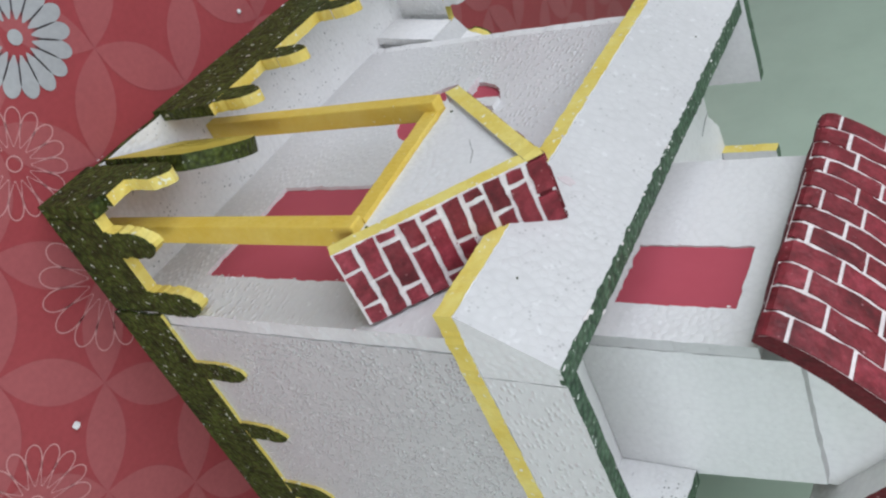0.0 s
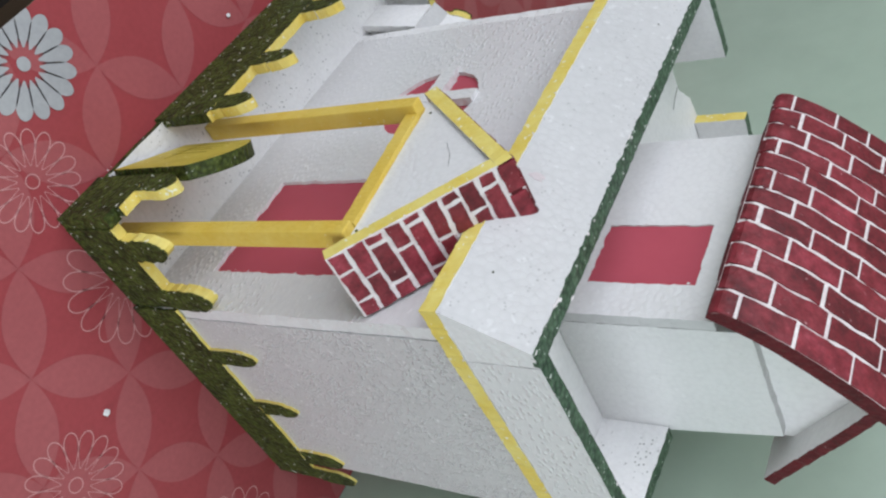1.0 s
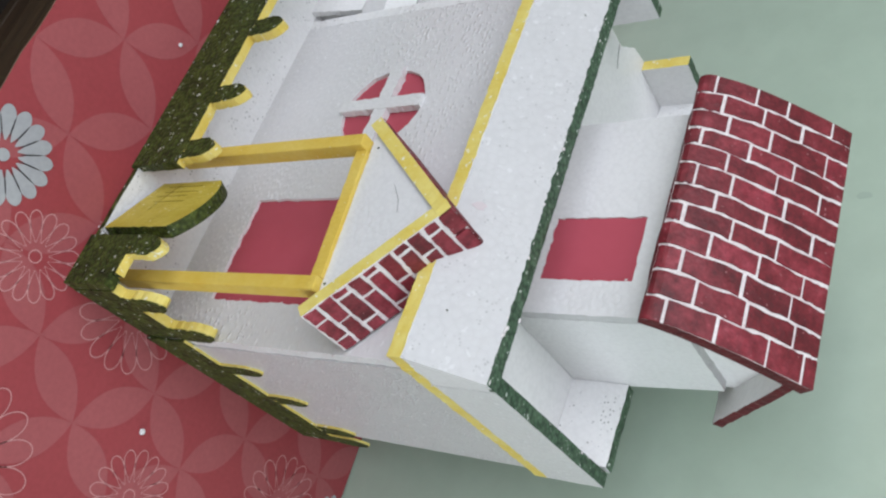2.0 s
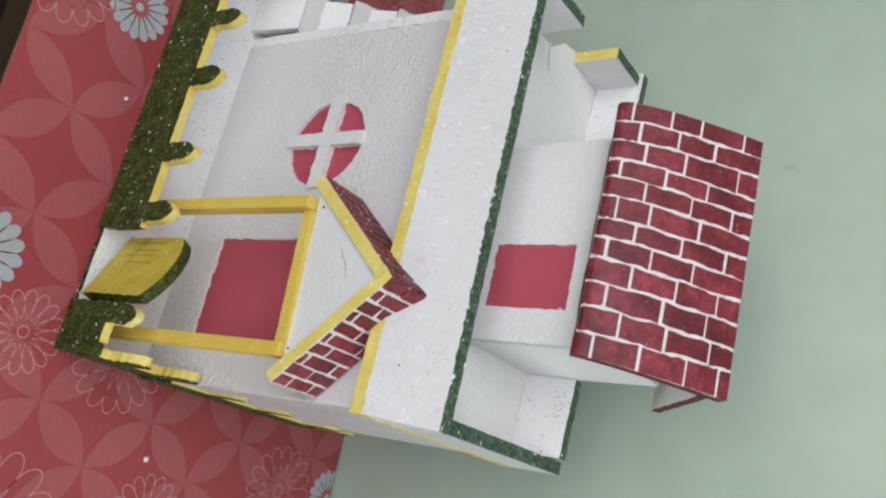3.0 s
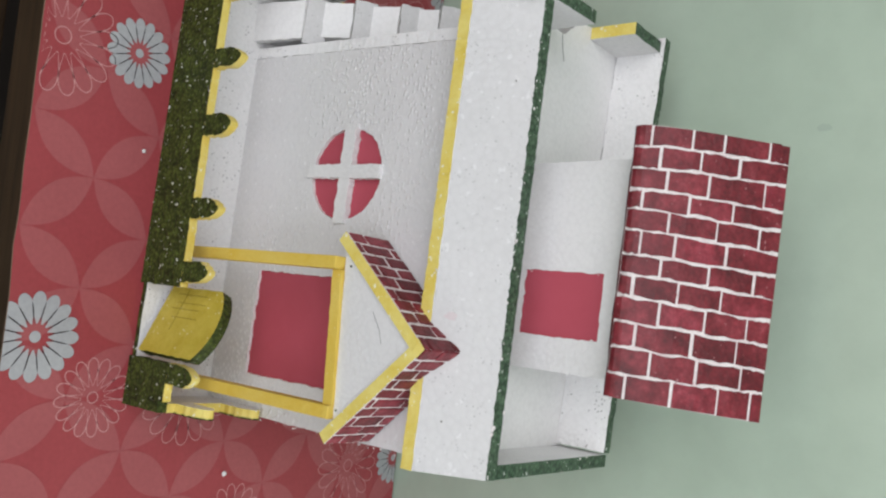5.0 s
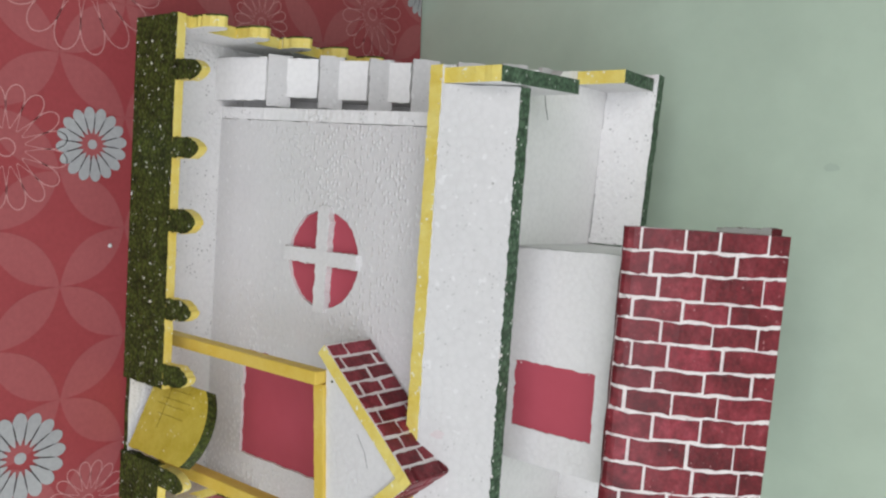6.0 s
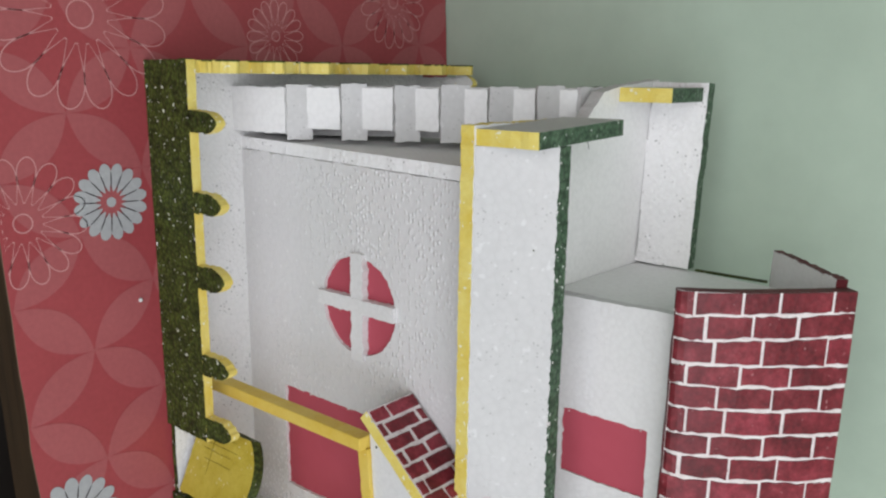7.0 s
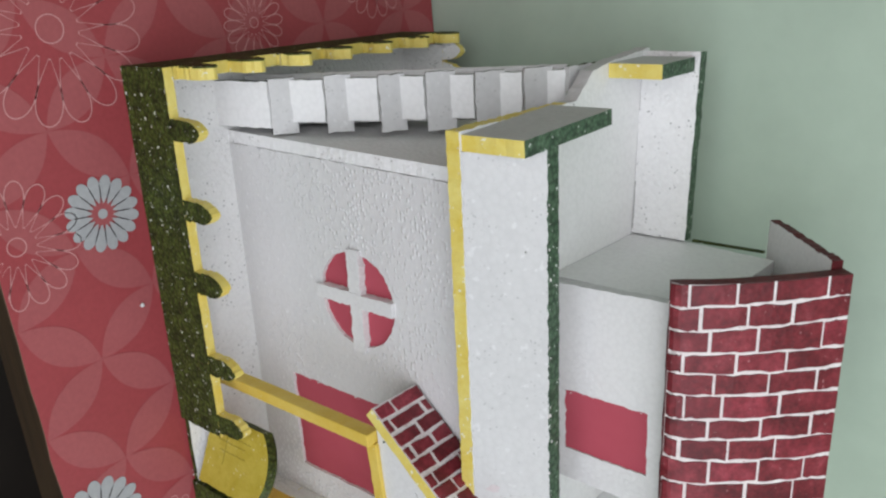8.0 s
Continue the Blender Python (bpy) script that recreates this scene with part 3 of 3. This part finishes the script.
# porch: two pillars, lintel, pediment, two brick slopes
for x0, y0, top in ((0.2628, 0.0270, 0.2010), (0.3726, 0.0302, 0.2105)):
    hpart("pillar", box(x0, y0, 0.006, x0 + 0.0098, y0 + 0.0128, top, 0.001), OCHRE, "square yellow pillar")
hpart("lintel", board([(0.2728, 0.1932), (0.3724, 0.2018), (0.3724, 0.2108), (0.2728, 0.2022)], 0.0075, FRONT(0.0328)), [OCHRE] * 3, "yellow beam")
AP, EL, ER = (0.3218, 0.2900), (0.2437, 0.2015), (0.4005, 0.2085)
hpart("pediment", board([(0.2540, 0.2014), (0.3890, 0.2120), (0.3218, 0.2780)], 0.006, FRONT(0.0360)), [FOAM_SMOOTH] * 3, "white triangular foam pediment")


for x, z in ((0.2695, 0.2088), (0.3755, 0.2134)):
    hpart("pin_head", board([(x + 0.0009 * math.cos(k * math.pi / 5), z + 0.0009 * math.sin(k * math.pi / 5)) for k in range(10)], 0.0006, FRONT(0.0355), rough=0.0), [OLIVE] * 3, "tiny dark pin head")


def brick_piece(parent, corner, u, v, u0, u1, v0, v1, n, lift, seed):
    """One brick, its corners slightly off square, standing proud of the white joints."""
    rng = random.Random(seed)
    j = lambda: rng.uniform(-0.0007, 0.0007)
    square = [(u0 + j(), v0 + j()), (u1 + j(), v0 + j()), (u1 + j(), v1 + j()), (u0 + j(), v1 + j())]
    ring = []
    for i, (a, b) in enumerate(square):
        c, d = square[(i + 1) % 4]
        k = max(2, min(5, int(math.dist((a, b), (c, d)) / 0.003)))
        ring += [(a + (c - a) * f / k + (j() * 0.6 if f else 0), b + (d - b) * f / k + (j() * 0.6 if f else 0)) for f in range(k)]
    n_ring, pts = len(ring), []
    cu, cv = (u0 + u1) / 2, (v0 + v1) / 2
    for h, s in ((-0.0002, 1.0), (lift, 1.0), (lift * 1.3, 0.90)):
        pts += [settle(corner + u * (cu + (a - cu) * s) + v * (cv + (b - cv) * s) + n * h) for a, b in ring]
    faces = [tuple(range(2 * n_ring, 3 * n_ring))] + [(r + i, r + (i + 1) % n_ring, r + n_ring + (i + 1) % n_ring, r + n_ring + i) for r in (0, n_ring) for i in range(n_ring)]
    me = bpy.data.meshes.new("brick")
    me.from_pydata([tuple(p) for p in pts], [], faces)
    me.materials.append(BRICK)
    ob = new("brick", me)
    ob.parent = parent
    return ob


def porch_slope(name, eave, right):
    ridge = AP
    o = Vector((eave[0], 0.0332, eave[1]))
    up = Vector((ridge[0] - eave[0], 0, ridge[1] - eave[1]))
    length, up = up.length, up.normalized()
    back = Vector((0, 1, 0))
    n = (back.cross(up) if not right else up.cross(back)).normalized()
    if n.z < 0:
        n = -n
    depth, thick = 0.0460, 0.0092
    if right:
        m = axes(o - n * thick, -up, back)
        loop = [(-length, 0.0), (0.0, 0.0), (0.0, depth), (-length + 0.006, depth - 0.0005), (-length + 0.002, depth - 0.002), (-length, depth - 0.006)]
    else:
        m = axes(o - n * thick, up, back)
        loop = [(0.0, 0.0), (length, 0.0), (length, depth - 0.006), (length - 0.002, depth - 0.002), (length - 0.006, depth - 0.0005), (0.0, depth)]
    slope = hpart(name, board(loop, thick, m, edge_pick=lambda d, p: 3 if d.y < -0.3 else 2, rough=0.0003, step=0.006), [JOINT, FOAM, MAROON, YELLOW], "small roof slope of painted maroon bricks with a yellow front edge")
    rows = 10
    for i in range(rows):
        v0, v1 = length * i / rows, length * (i + 1) / rows
        cuts = ((0.30, 0.76), (0.50,), (0.14, 0.76), (0.37,), (0.14, 0.84), (0.52,), (0.16, 0.62), (0.42,), (0.20, 0.82), (0.44,))[i if right else (i + 3) % rows]
        stops = (0.0012, *(c * depth for c in cuts), depth - (0.0004 if i < rows - 1 else 0.0072))
        for k in range(len(stops) - 1):
            a, b = stops[k] + (0.0014 if k else 0.0), stops[k + 1] - (0.0014 if k < len(stops) - 2 else 0.0)
            brick_piece(slope, o, back, up, a, b, v0 + 0.0013, v1 - (0.0013 if i < rows - 1 else 0.0), n, 0.0008, i * 7 + k + (100 if right else 0))
    return slope


# ---- upper room ----
UF = 0.1472
window_hole = rect(0.2523, 0.287, 0.3028, 0.3540)
hpart("upper_front_wall", board([(0.1677, 0.2708), (0.3292, 0.2708), (0.3292, 0.3700), (0.1647, 0.3700)], 0.008, SKEW(UF, 0.008), [window_hole]), [FOAM_SMOOTH, FOAM, FOAM], "white foam wall with a small window")
upper_window = holder("upper_window", house, "square window backed with red paper")
hpart("red_backing", board(rect(0.2516, 0.2862, 0.3035, 0.3548), 0.0006, SKEW(UF + 0.0012, 0.008)), [RED_PAPER] * 3, "matt red paper", upper_window)
gable = lambda y0, y1: [(y0, 0.2708), (y1, 0.2708), (y1 - 0.016, 0.3880), (y0, 0.3880)]
hpart("upper_right_wall", board(gable(0.1582, 0.2705), 0.009, RIGHT(0.3292)), [FOAM_SMOOTH, FOAM, FOAM], "white foam side wall of the upper room")
hpart("upper_left_wall", board(gable(0.1570, 0.2835), 0.009, RIGHT(0.1752)), [FOAM, FOAM_SMOOTH, FOAM], "white foam side wall of the upper room")
hpart("corner_edge", box(0.1662, 0.2838, 0.3180, 0.1681, 0.2866, 0.3740, 0.0003), OLIVE, "dark painted rear corner")
hpart("attic_wall", board([(0.160, 0.3840), (0.2640, 0.3840), (0.2640, 0.3960), (0.2090, 0.4430), (0.2030, 0.4430), (0.160, 0.4030)], 0.007, RIGHT(0.3218), seed=8.0), [FOAM_LIT, FOAM, FOAM_LIT], "white foam closing the roof space")
hpart("upper_rear_wall", board(rect(0.172, 0.2708, 0.321, 0.368), 0.009, SKEW(0.2870)), [FOAM, FOAM, FOAM])


ROOF_Y = (0.1325, 0.1311, 0.1318, 0.1358, 0.1424, 0.1518, 0.1668, 0.1855, 0.2040)
ROOF_Z = (0.3742, 0.3779, 0.3819, 0.3894, 0.3986, 0.4098, 0.4248, 0.4418, 0.4570)
ROOF_S = np.r_[0.0, np.cumsum(np.hypot(np.diff(ROOF_Y), np.diff(ROOF_Z)))]
ROOF_S = (ROOF_S - ROOF_S[2]) / (ROOF_S[-1] - ROOF_S[2])
LIP = -0.075


def roof_point(u, v, lift=0.0):
    """A place on the bowed front slope: u across, v up from the eave, raised by lift."""
    ys, zs = [], []
    for w in (v - 0.04, v, v + 0.04):
        w = min(max(w, float(ROOF_S[0])), 1.0)
        ys.append(float(np.interp(w, ROOF_S, ROOF_Y)))
        zs.append(float(np.interp(w, ROOF_S, ROOF_Z)))
    t = Vector((0, ys[2] - ys[0], zs[2] - zs[0])).normalized()
    p = Vector((0.1435 + 0.0008 * v + u * (0.1960 + 0.005 * v), ys[1] + (1 - 2 * u) * (0.0015 + 0.0020 * v), zs[1]))
    return settle(p + Vector((0, -t.z, t.y)) * lift)


def roof_sheet(thick=0.0105, nu=16, nv=16):
    bm = bmesh.new()
    rough = lambda u, v: 0.0006 * noise.noise(Vector((u * 23, v * 23, 4.0)))
    top = [[bm.verts.new(roof_point(i / nu, LIP + (1 - LIP) * j / nv, -0.0002) + Vector((0, rough(i, j) if j in (0, nv) else 0, 0))) for j in range(nv + 1)] for i in range(nu + 1)]
    low = [[bm.verts.new(roof_point(i / nu, max(0.0, LIP + (1 - LIP) * j / nv), -thick)) for j in range(nv + 1)] for i in range(nu + 1)]
    for i in range(nu):
        for j in range(nv):
            bm.faces.new((top[i][j], top[i + 1][j], top[i + 1][j + 1], top[i][j + 1])).material_index = 0
            bm.faces.new((low[i][j], low[i][j + 1], low[i + 1][j + 1], low[i + 1][j])).material_index = 1
    lips = [[bm.verts.new(settle(Vector((0.1435 + 0.196 * i / nu, y + 0.0015 * (1 - 2 * i / nu) + 0.0012 * noise.noise(Vector((i * 3.1, y * 900, 0))), z + 0.0014 * noise.noise(Vector((i * 2.3, 7, 0))))))) for i in range(nu + 1)] for y, z in ((0.1330, 0.3734), (0.1362, 0.3714))]
    chain = [[col[0] for col in top]] + lips + [[col[0] for col in low]]
    for a, b in zip(chain, chain[1:]):
        for i in range(nu):
            bm.faces.new((a[i], a[i + 1], b[i + 1], b[i])).material_index = 2
    for i in (0, nu):
        bm.faces.new([row[i] for row in chain]).material_index = 2
    for i in range(nu):
        bm.faces.new((top[i][nv], top[i + 1][nv], low[i + 1][nv], low[i][nv])).material_index = 2
    for j in range(nv):
        for i in (0, nu):
            bm.faces.new((top[i][j], top[i][j + 1], low[i][j + 1], low[i][j])).material_index = 2
    bmesh.ops.recalc_face_normals(bm, faces=bm.faces)
    return bm


def joint_wave(line, v):
    """How far a hand-painted long joint strays from its line."""
    return 0.0050 * noise.noise(Vector((line * 7.3, v * 5.5, 1.0))) if 0 < line < 12 else 0.0


def roof_brick(parent, ends, v0, v1, lift, seed, line):
    """One bowed brick: ends gives the across range at the eave and at the ridge side."""
    rng = random.Random(seed)
    (a0, a1), (b0, b1) = ends
    n, rows = 6, []
    j = lambda: rng.uniform(-0.0038, 0.0038)
    ja, jb = j(), j()
    for k in range(n + 1):
        f = k / n
        v = v0 + (v1 - v0) * f
        l, r = a0 * (1 - v) + b0 * v + ja * (1 - f) + joint_wave(line, v), a1 * (1 - v) + b1 * v + jb * f + joint_wave(line + 1, v)
        l, r = l + j() * (line > 0), r + j() * (line < 11)
        v += j() * (3.0 if v0 < 0.0 and k == 0 else 1.2) if k in (0, n) else 0.0
        rows.append([roof_point(l, v, -0.0003), roof_point(l + 0.0015, v, lift), roof_point(r - 0.0015, v, lift), roof_point(r, v, -0.0003)])
    pts = [p for row in rows for p in row]
    faces = [(4 * k + i, 4 * k + i + 1, 4 * k + i + 5, 4 * k + i + 4) for k in range(n) for i in range(3)]
    faces += [(3, 2, 1, 0), (4 * n, 4 * n + 1, 4 * n + 2, 4 * n + 3)]
    me = bpy.data.meshes.new("brick")
    me.from_pydata([tuple(p) for p in pts], [], faces)
    me.materials.append(BRICK)
    ob = new("brick", me)
    ob.parent = parent
    return ob


def main_roof():
    thick = 0.0105
    slope = hpart("front_roof_slope", roof_sheet(), [JOINT, FOAM_LIT, MAROON], "bowed roof slope of painted maroon bricks with white joints")
    lines = ((0.0, 0.0), (0.079, 0.069), (0.163, 0.146), (0.242, 0.244), (0.312, 0.316), (0.392, 0.396), (0.482, 0.480), (0.558, 0.562), (0.634, 0.646), (0.727, 0.729), (0.817, 0.819), (0.914, 0.900), (1.0, 1.0))
    joints = ((0.045, 0.312, 0.531, 0.855), (0.113, 0.386, 0.654), (0.176, 0.457, 0.854), (0.030, 0.340, 0.647), (0.218, 0.544, 0.847), (0.049, 0.275, 0.630),
              (0.202, 0.528, 0.847), (0.035, 0.331, 0.627), (0.227, 0.536, 0.833), (0.083, 0.463, 0.777), (0.197, 0.515, 0.827), (0.062, 0.362, 0.687, 0.915))
    rows = len(joints)
    g, h = 0.0050, 0.0100
    for i, row in enumerate(joints):
        stops = (0.0, *row, 1.0)
        left, right = (g if i else 0.0), (g if i < rows - 1 else 0.0)
        ends = ((lines[i][0] + left, lines[i + 1][0] - right), (lines[i][1] + left, lines[i + 1][1] - right))
        for k in range(len(stops) - 1):
            roof_brick(slope, ends, stops[k] + (h if k else LIP + 0.004), stops[k + 1] - (h if k < len(stops) - 2 else 0.0), 0.0006, 1000 + i * 10 + k, i)
    # rear slope, leaning the other way
    rear_o = Vector((0.1435, 0.2975, 0.3790))
    across = Vector((1, -0.045, 0)).normalized()
    rup = Vector((0, 0.2070 - 0.2975, 0.4560 - 0.3790))
    rlen, rup = rup.length, rup.normalized()
    m = axes(rear_o - (-across).cross(rup) * thick, -across, rup)
    hpart("rear_roof_slope", board([(-0.2005, 0.0), (0.0, 0.0), (0.0, rlen - 0.012), (-0.2005, rlen - 0.012)], 0.0072, m @ Matrix.Translation((0, 0, thick - 0.0072)), rough=0.0007, step=0.004), [MAROON, FOAM_LIT, MAROON], "rear roof slope with maroon edges")


# ---- staircase up to the terrace ----
left_dark = lambda d, p: 3 if d.x < -0.6 else 2
stair = holder("staircase", house, "white foam staircase along the side wall")
STEPS = ((0.0820, 0.0655, 0.0086), (0.1055, 0.1033, 0.0090), (0.1270, 0.1400, 0.0088), (0.1450, 0.1710, 0.0115), (0.1640, 0.2025, 0.0115), (0.1850, 0.2310, 0.0100), (0.2070, 0.2540, 0.0040))
SX = 0.0050
foot, saw = (0.0735, 0.0062), [(0.0800, 0.0065)]
for k, (y, z, lift) in enumerate(STEPS):
    deep = 0.0130 if k < 6 else 0.0300
    rise = Vector((0, y + 0.0006 - foot[0], z - 0.0035 - foot[1]))
    # risers bright, treads grey: the fall of light is put into their foam
    hpart("riser", board(rect(SX + 0.0185, 0.0, SX + (0.0512 if k else 0.0550), rise.length), 0.006, axes((0, foot[0], foot[1]), (1, 0, 0), rise) @ Matrix.Translation((0, 0, -0.006)), seed=k * 2.0, rough=0.0005, step=0.005, edge_pick=left_dark), [FOAM_LIT, FOAM_SMOOTH, FOAM_SMOOTH, OLIVE], "", stair)
    going = Vector((0, deep, lift))
    hpart("tread", board(rect(SX + 0.0164 - 0.0008 * (k % 2), -0.0004, SX + (0.0600 if k < 6 else 0.0345), going.length + 0.004), 0.0045, axes((0, y, z), (1, 0, 0), going) @ Matrix.Translation((0, 0, -0.0045)), seed=k * 3.0, rough=0.0007, step=0.005, edge_pick=left_dark), [FOAM, FOAM, FOAM, OLIVE], "", stair)
    saw += [(y + 0.0070, z - 0.0075), (y + deep + 0.0060, z + lift - 0.0080)]
    foot = (y + deep, z + lift + 0.0002)
saw = saw[:-2] + [(0.2060, 0.0065)]
rake = Vector((0, 0.0192, 0.0340))
hpart("stair_underside", board(rect(SX + 0.0180, 0.0, SX + 0.0595, 0.262), 0.004, axes((0, 0.107, 0.006), (1, 0, 0), rake)), [FOAM_SMOOTH] * 3, "sloping white foam board under the steps", stair)
hpart("stringer", board(saw[::-1], 0.003, RIGHT(SX + 0.0508)), [FOAM_SMOOTH] * 3, "", stair)

# hand-made flaws: chips of bare foam along the painted edges, pen dots, a crack, a smear
def along(*pts):
    return [Vector(p) for p in pts]


CHIP_LINES = (
    (along((0.056, 0.0890, PT), (0.408, 0.0890, PT)), 46, 0.0011), (along((0.056, 0.0992, PT), (0.396, 0.0992, PT)), 30, 0.0009),
    (along((0.4085, 0.100, PT), (0.4085, 0.264, PT)), 11, 0.0010), (along((0.3990, 0.100, PT), (0.3990, 0.262, PT)), 9, 0.0009),
    (along((0.026, 0.2855, PT + 0.002), (0.161, 0.2747, PT + 0.002)), 14, 0.0008),
    (along((0.044, 0.0602, 0.2700), (0.409, 0.0602, 0.2700)), 24, 0.0007), (along((0.409, 0.061, 0.2700), (0.409, 0.264, 0.2700)), 18, 0.0007),
    (along((0.0758, FW, 0.010), (0.0832, FW, 0.255)), 18, 0.0008), (along((0.4042, FW, 0.05), (0.4042, FW, 0.255)), 34, 0.0011),
    (along((0.2762, FW, 0.054), (0.2762, FW, 0.168)), 10, 0.0008), (along((0.3685, FW, 0.054), (0.3685, FW, 0.168)), 16, 0.0009), (along((0.277, FW, 0.170), (0.368, FW, 0.170)), 10, 0.0008),
    (along((0.2523, 0.1490, 0.287), (0.2523, 0.1490, 0.353)), 9, 0.0008), (along((0.3028, 0.1494, 0.287), (0.3028, 0.1494, 0.353)), 6, 0.0007),
    (along((0.0035, -0.0015, 0.0562), (0.297, -0.0015, 0.0562)), 18, 0.0006), (along((ER[0], 0.0332, ER[1]), (AP[0], 0.0332, AP[1])), 12, 0.0008),
    (along((ER[0], 0.0790, ER[1]), (AP[0], 0.0790, AP[1])), 10, 0.0008), (along((EL[0], 0.0332, EL[1]), (AP[0], 0.0332, AP[1])), 10, 0.0007),
    (along((0.1435, 0.1325, 0.3740), (0.3395, 0.1300, 0.3740)), 8, 0.0006), (along((0.404, 0.0, 0.003), (0.404, 0.285, 0.003)), 22, 0.0008), (along((0.0045, -0.0015, 0.003), (0.40, -0.0015, 0.003)), 22, 0.0008))


def foam_chips():
    rng = random.Random(11)
    bm = bmesh.new()
    for (a, b), count, size in CHIP_LINES:
        for _ in range(count):
            p = a.lerp(b, rng.random()) + Vector((rng.gauss(0, 0.0007), rng.gauss(0, 0.0005), rng.gauss(0, 0.0005)))
            p = settle(p)
            made = bmesh.ops.create_icosphere(bm, subdivisions=1, radius=size * (0.3 + 0.8 * rng.random() ** 2))["verts"]
            long = rng.uniform(0.7, 2.6)
            d = (b - a).normalized()
            for v in made:
                v.co = p + v.co * rng.uniform(0.6, 1.0) + d * v.co.dot(d) * (long - 1)
    return bm


hpart("bare_foam_fringe", foam_chips(), MORTAR, "bare white foam crumbling along the painted edges", None, "stuff")


def stroke(pts, width, place, material, name, label, parent=None):
    """A thin drawn line or scratch with a little body."""
    left, right = [], []
    for i, p in enumerate(pts):
        q, r = pts[max(i - 1, 0)], pts[min(i + 1, len(pts) - 1)]
        d = Vector((r[0] - q[0], r[1] - q[1])).normalized()
        w = width * (0.5 if i in (0, len(pts) - 1) else 1.0) / 2
        left.append((p[0] - d.y * w, p[1] + d.x * w))
        right.append((p[0] + d.y * w, p[1] - d.x * w))
    return hpart(name, board(right + left[::-1], 0.0003, place, rough=0.0002, step=0.003), [material] * 3, label, parent)


def blot(c, r, place, material, name, label, stretch=1.0, seed=0.0):
    loop = []
    for k in range(18):
        a = k * math.pi / 9
        q = r * (1 + 0.7 * noise.noise(Vector((2 * math.cos(a) + seed, 2 * math.sin(a), seed))))
        loop.append((c[0] + q * stretch * math.cos(a), c[1] + q * math.sin(a)))
    return hpart(name, board(loop, 0.0003, place, rough=0.0), [material] * 3, label)


SEAM = paint("dark_seam", (0.16, 0.16, 0.15), (0.07, 0.07, 0.065), 0.0, rough=0.8)
PINK = paint("pink_smear", (0.59, 0.545, 0.545), (0.57, 0.49, 0.495), 0.0, rough=0.6)
stroke([(0.301, 0.2365), (0.306, 0.2395), (0.313, 0.2445), (0.323, 0.248)], 0.0003, FRONT(0.0358), SEAM, "crack", "fine dark crack in the foam")
for x, v, r in ((0.372, 0.016, 0.0006), (0.121, 0.038, 0.0005)):
    blot((x, v), r, front_par, OLIVE, "pen_dot", "tiny dark speck of paint", 1.2, x * 40)
blot((0.297, 0.013), 0.0045, front_par, PINK, "paint_smear", "faint pink smear of brick paint", 0.7, 3.0)
for z0, z1 in ((0.270, 0.283), (0.295, 0.299)):
    stroke([(0.0295, z0), (0.0297, (z0 + z1) / 2), (0.0294, z1)], 0.0009, SKEW(0.2870), SEAM, "crack", "dark open joint")
stroke([(0.169, 0.2714), (0.20, 0.2716), (0.25, 0.2713), (0.29, 0.2716), (0.327, 0.2714)], 0.0010, SKEW(UF - 0.0002, 0.008), SEAM, "joint", "grey glue line at the foot of the wall")
stroke([(0.0440, 0.1860), (0.0550, 0.1890), (0.0660, 0.1935)], 0.0006, TOP(0.2708), SEAM, "joint", "fine joint in the terrace floor")
stroke([(0.122, 0.2714), (0.1615, 0.2716)], 0.0008, SKEW(0.2870), SEAM, "joint", "grey glue line at the foot of the wall")

# bricks last
porch_slope("left_porch_slope", EL, False)
porch_slope("right_porch_slope", ER, True)
main_roof()

# ---- foam crumbs on the cloth ----
for (x, y), r in (((0.1893, -0.0187), 0.0016), ((0.4704, 0.1163), 0.0024)):
    bm = bmesh.new()
    bmesh.ops.create_icosphere(bm, subdivisions=2, radius=r)
    for v in bm.verts:
        v.co *= 1 + 0.45 * noise.noise(v.co * 700 + Vector((x * 50, y * 50, 0)))
        v.co.z *= 0.7
    low = min(v.co.z for v in bm.verts)
    crumb = part("foam_crumb", bm, FOAM_SMOOTH, None)
    crumb.location = (x, y, 0.0006 - low)
    tagged(crumb, "tiny white foam crumb lying on the red cloth", "foam crumb", "crumbs on the cloth")
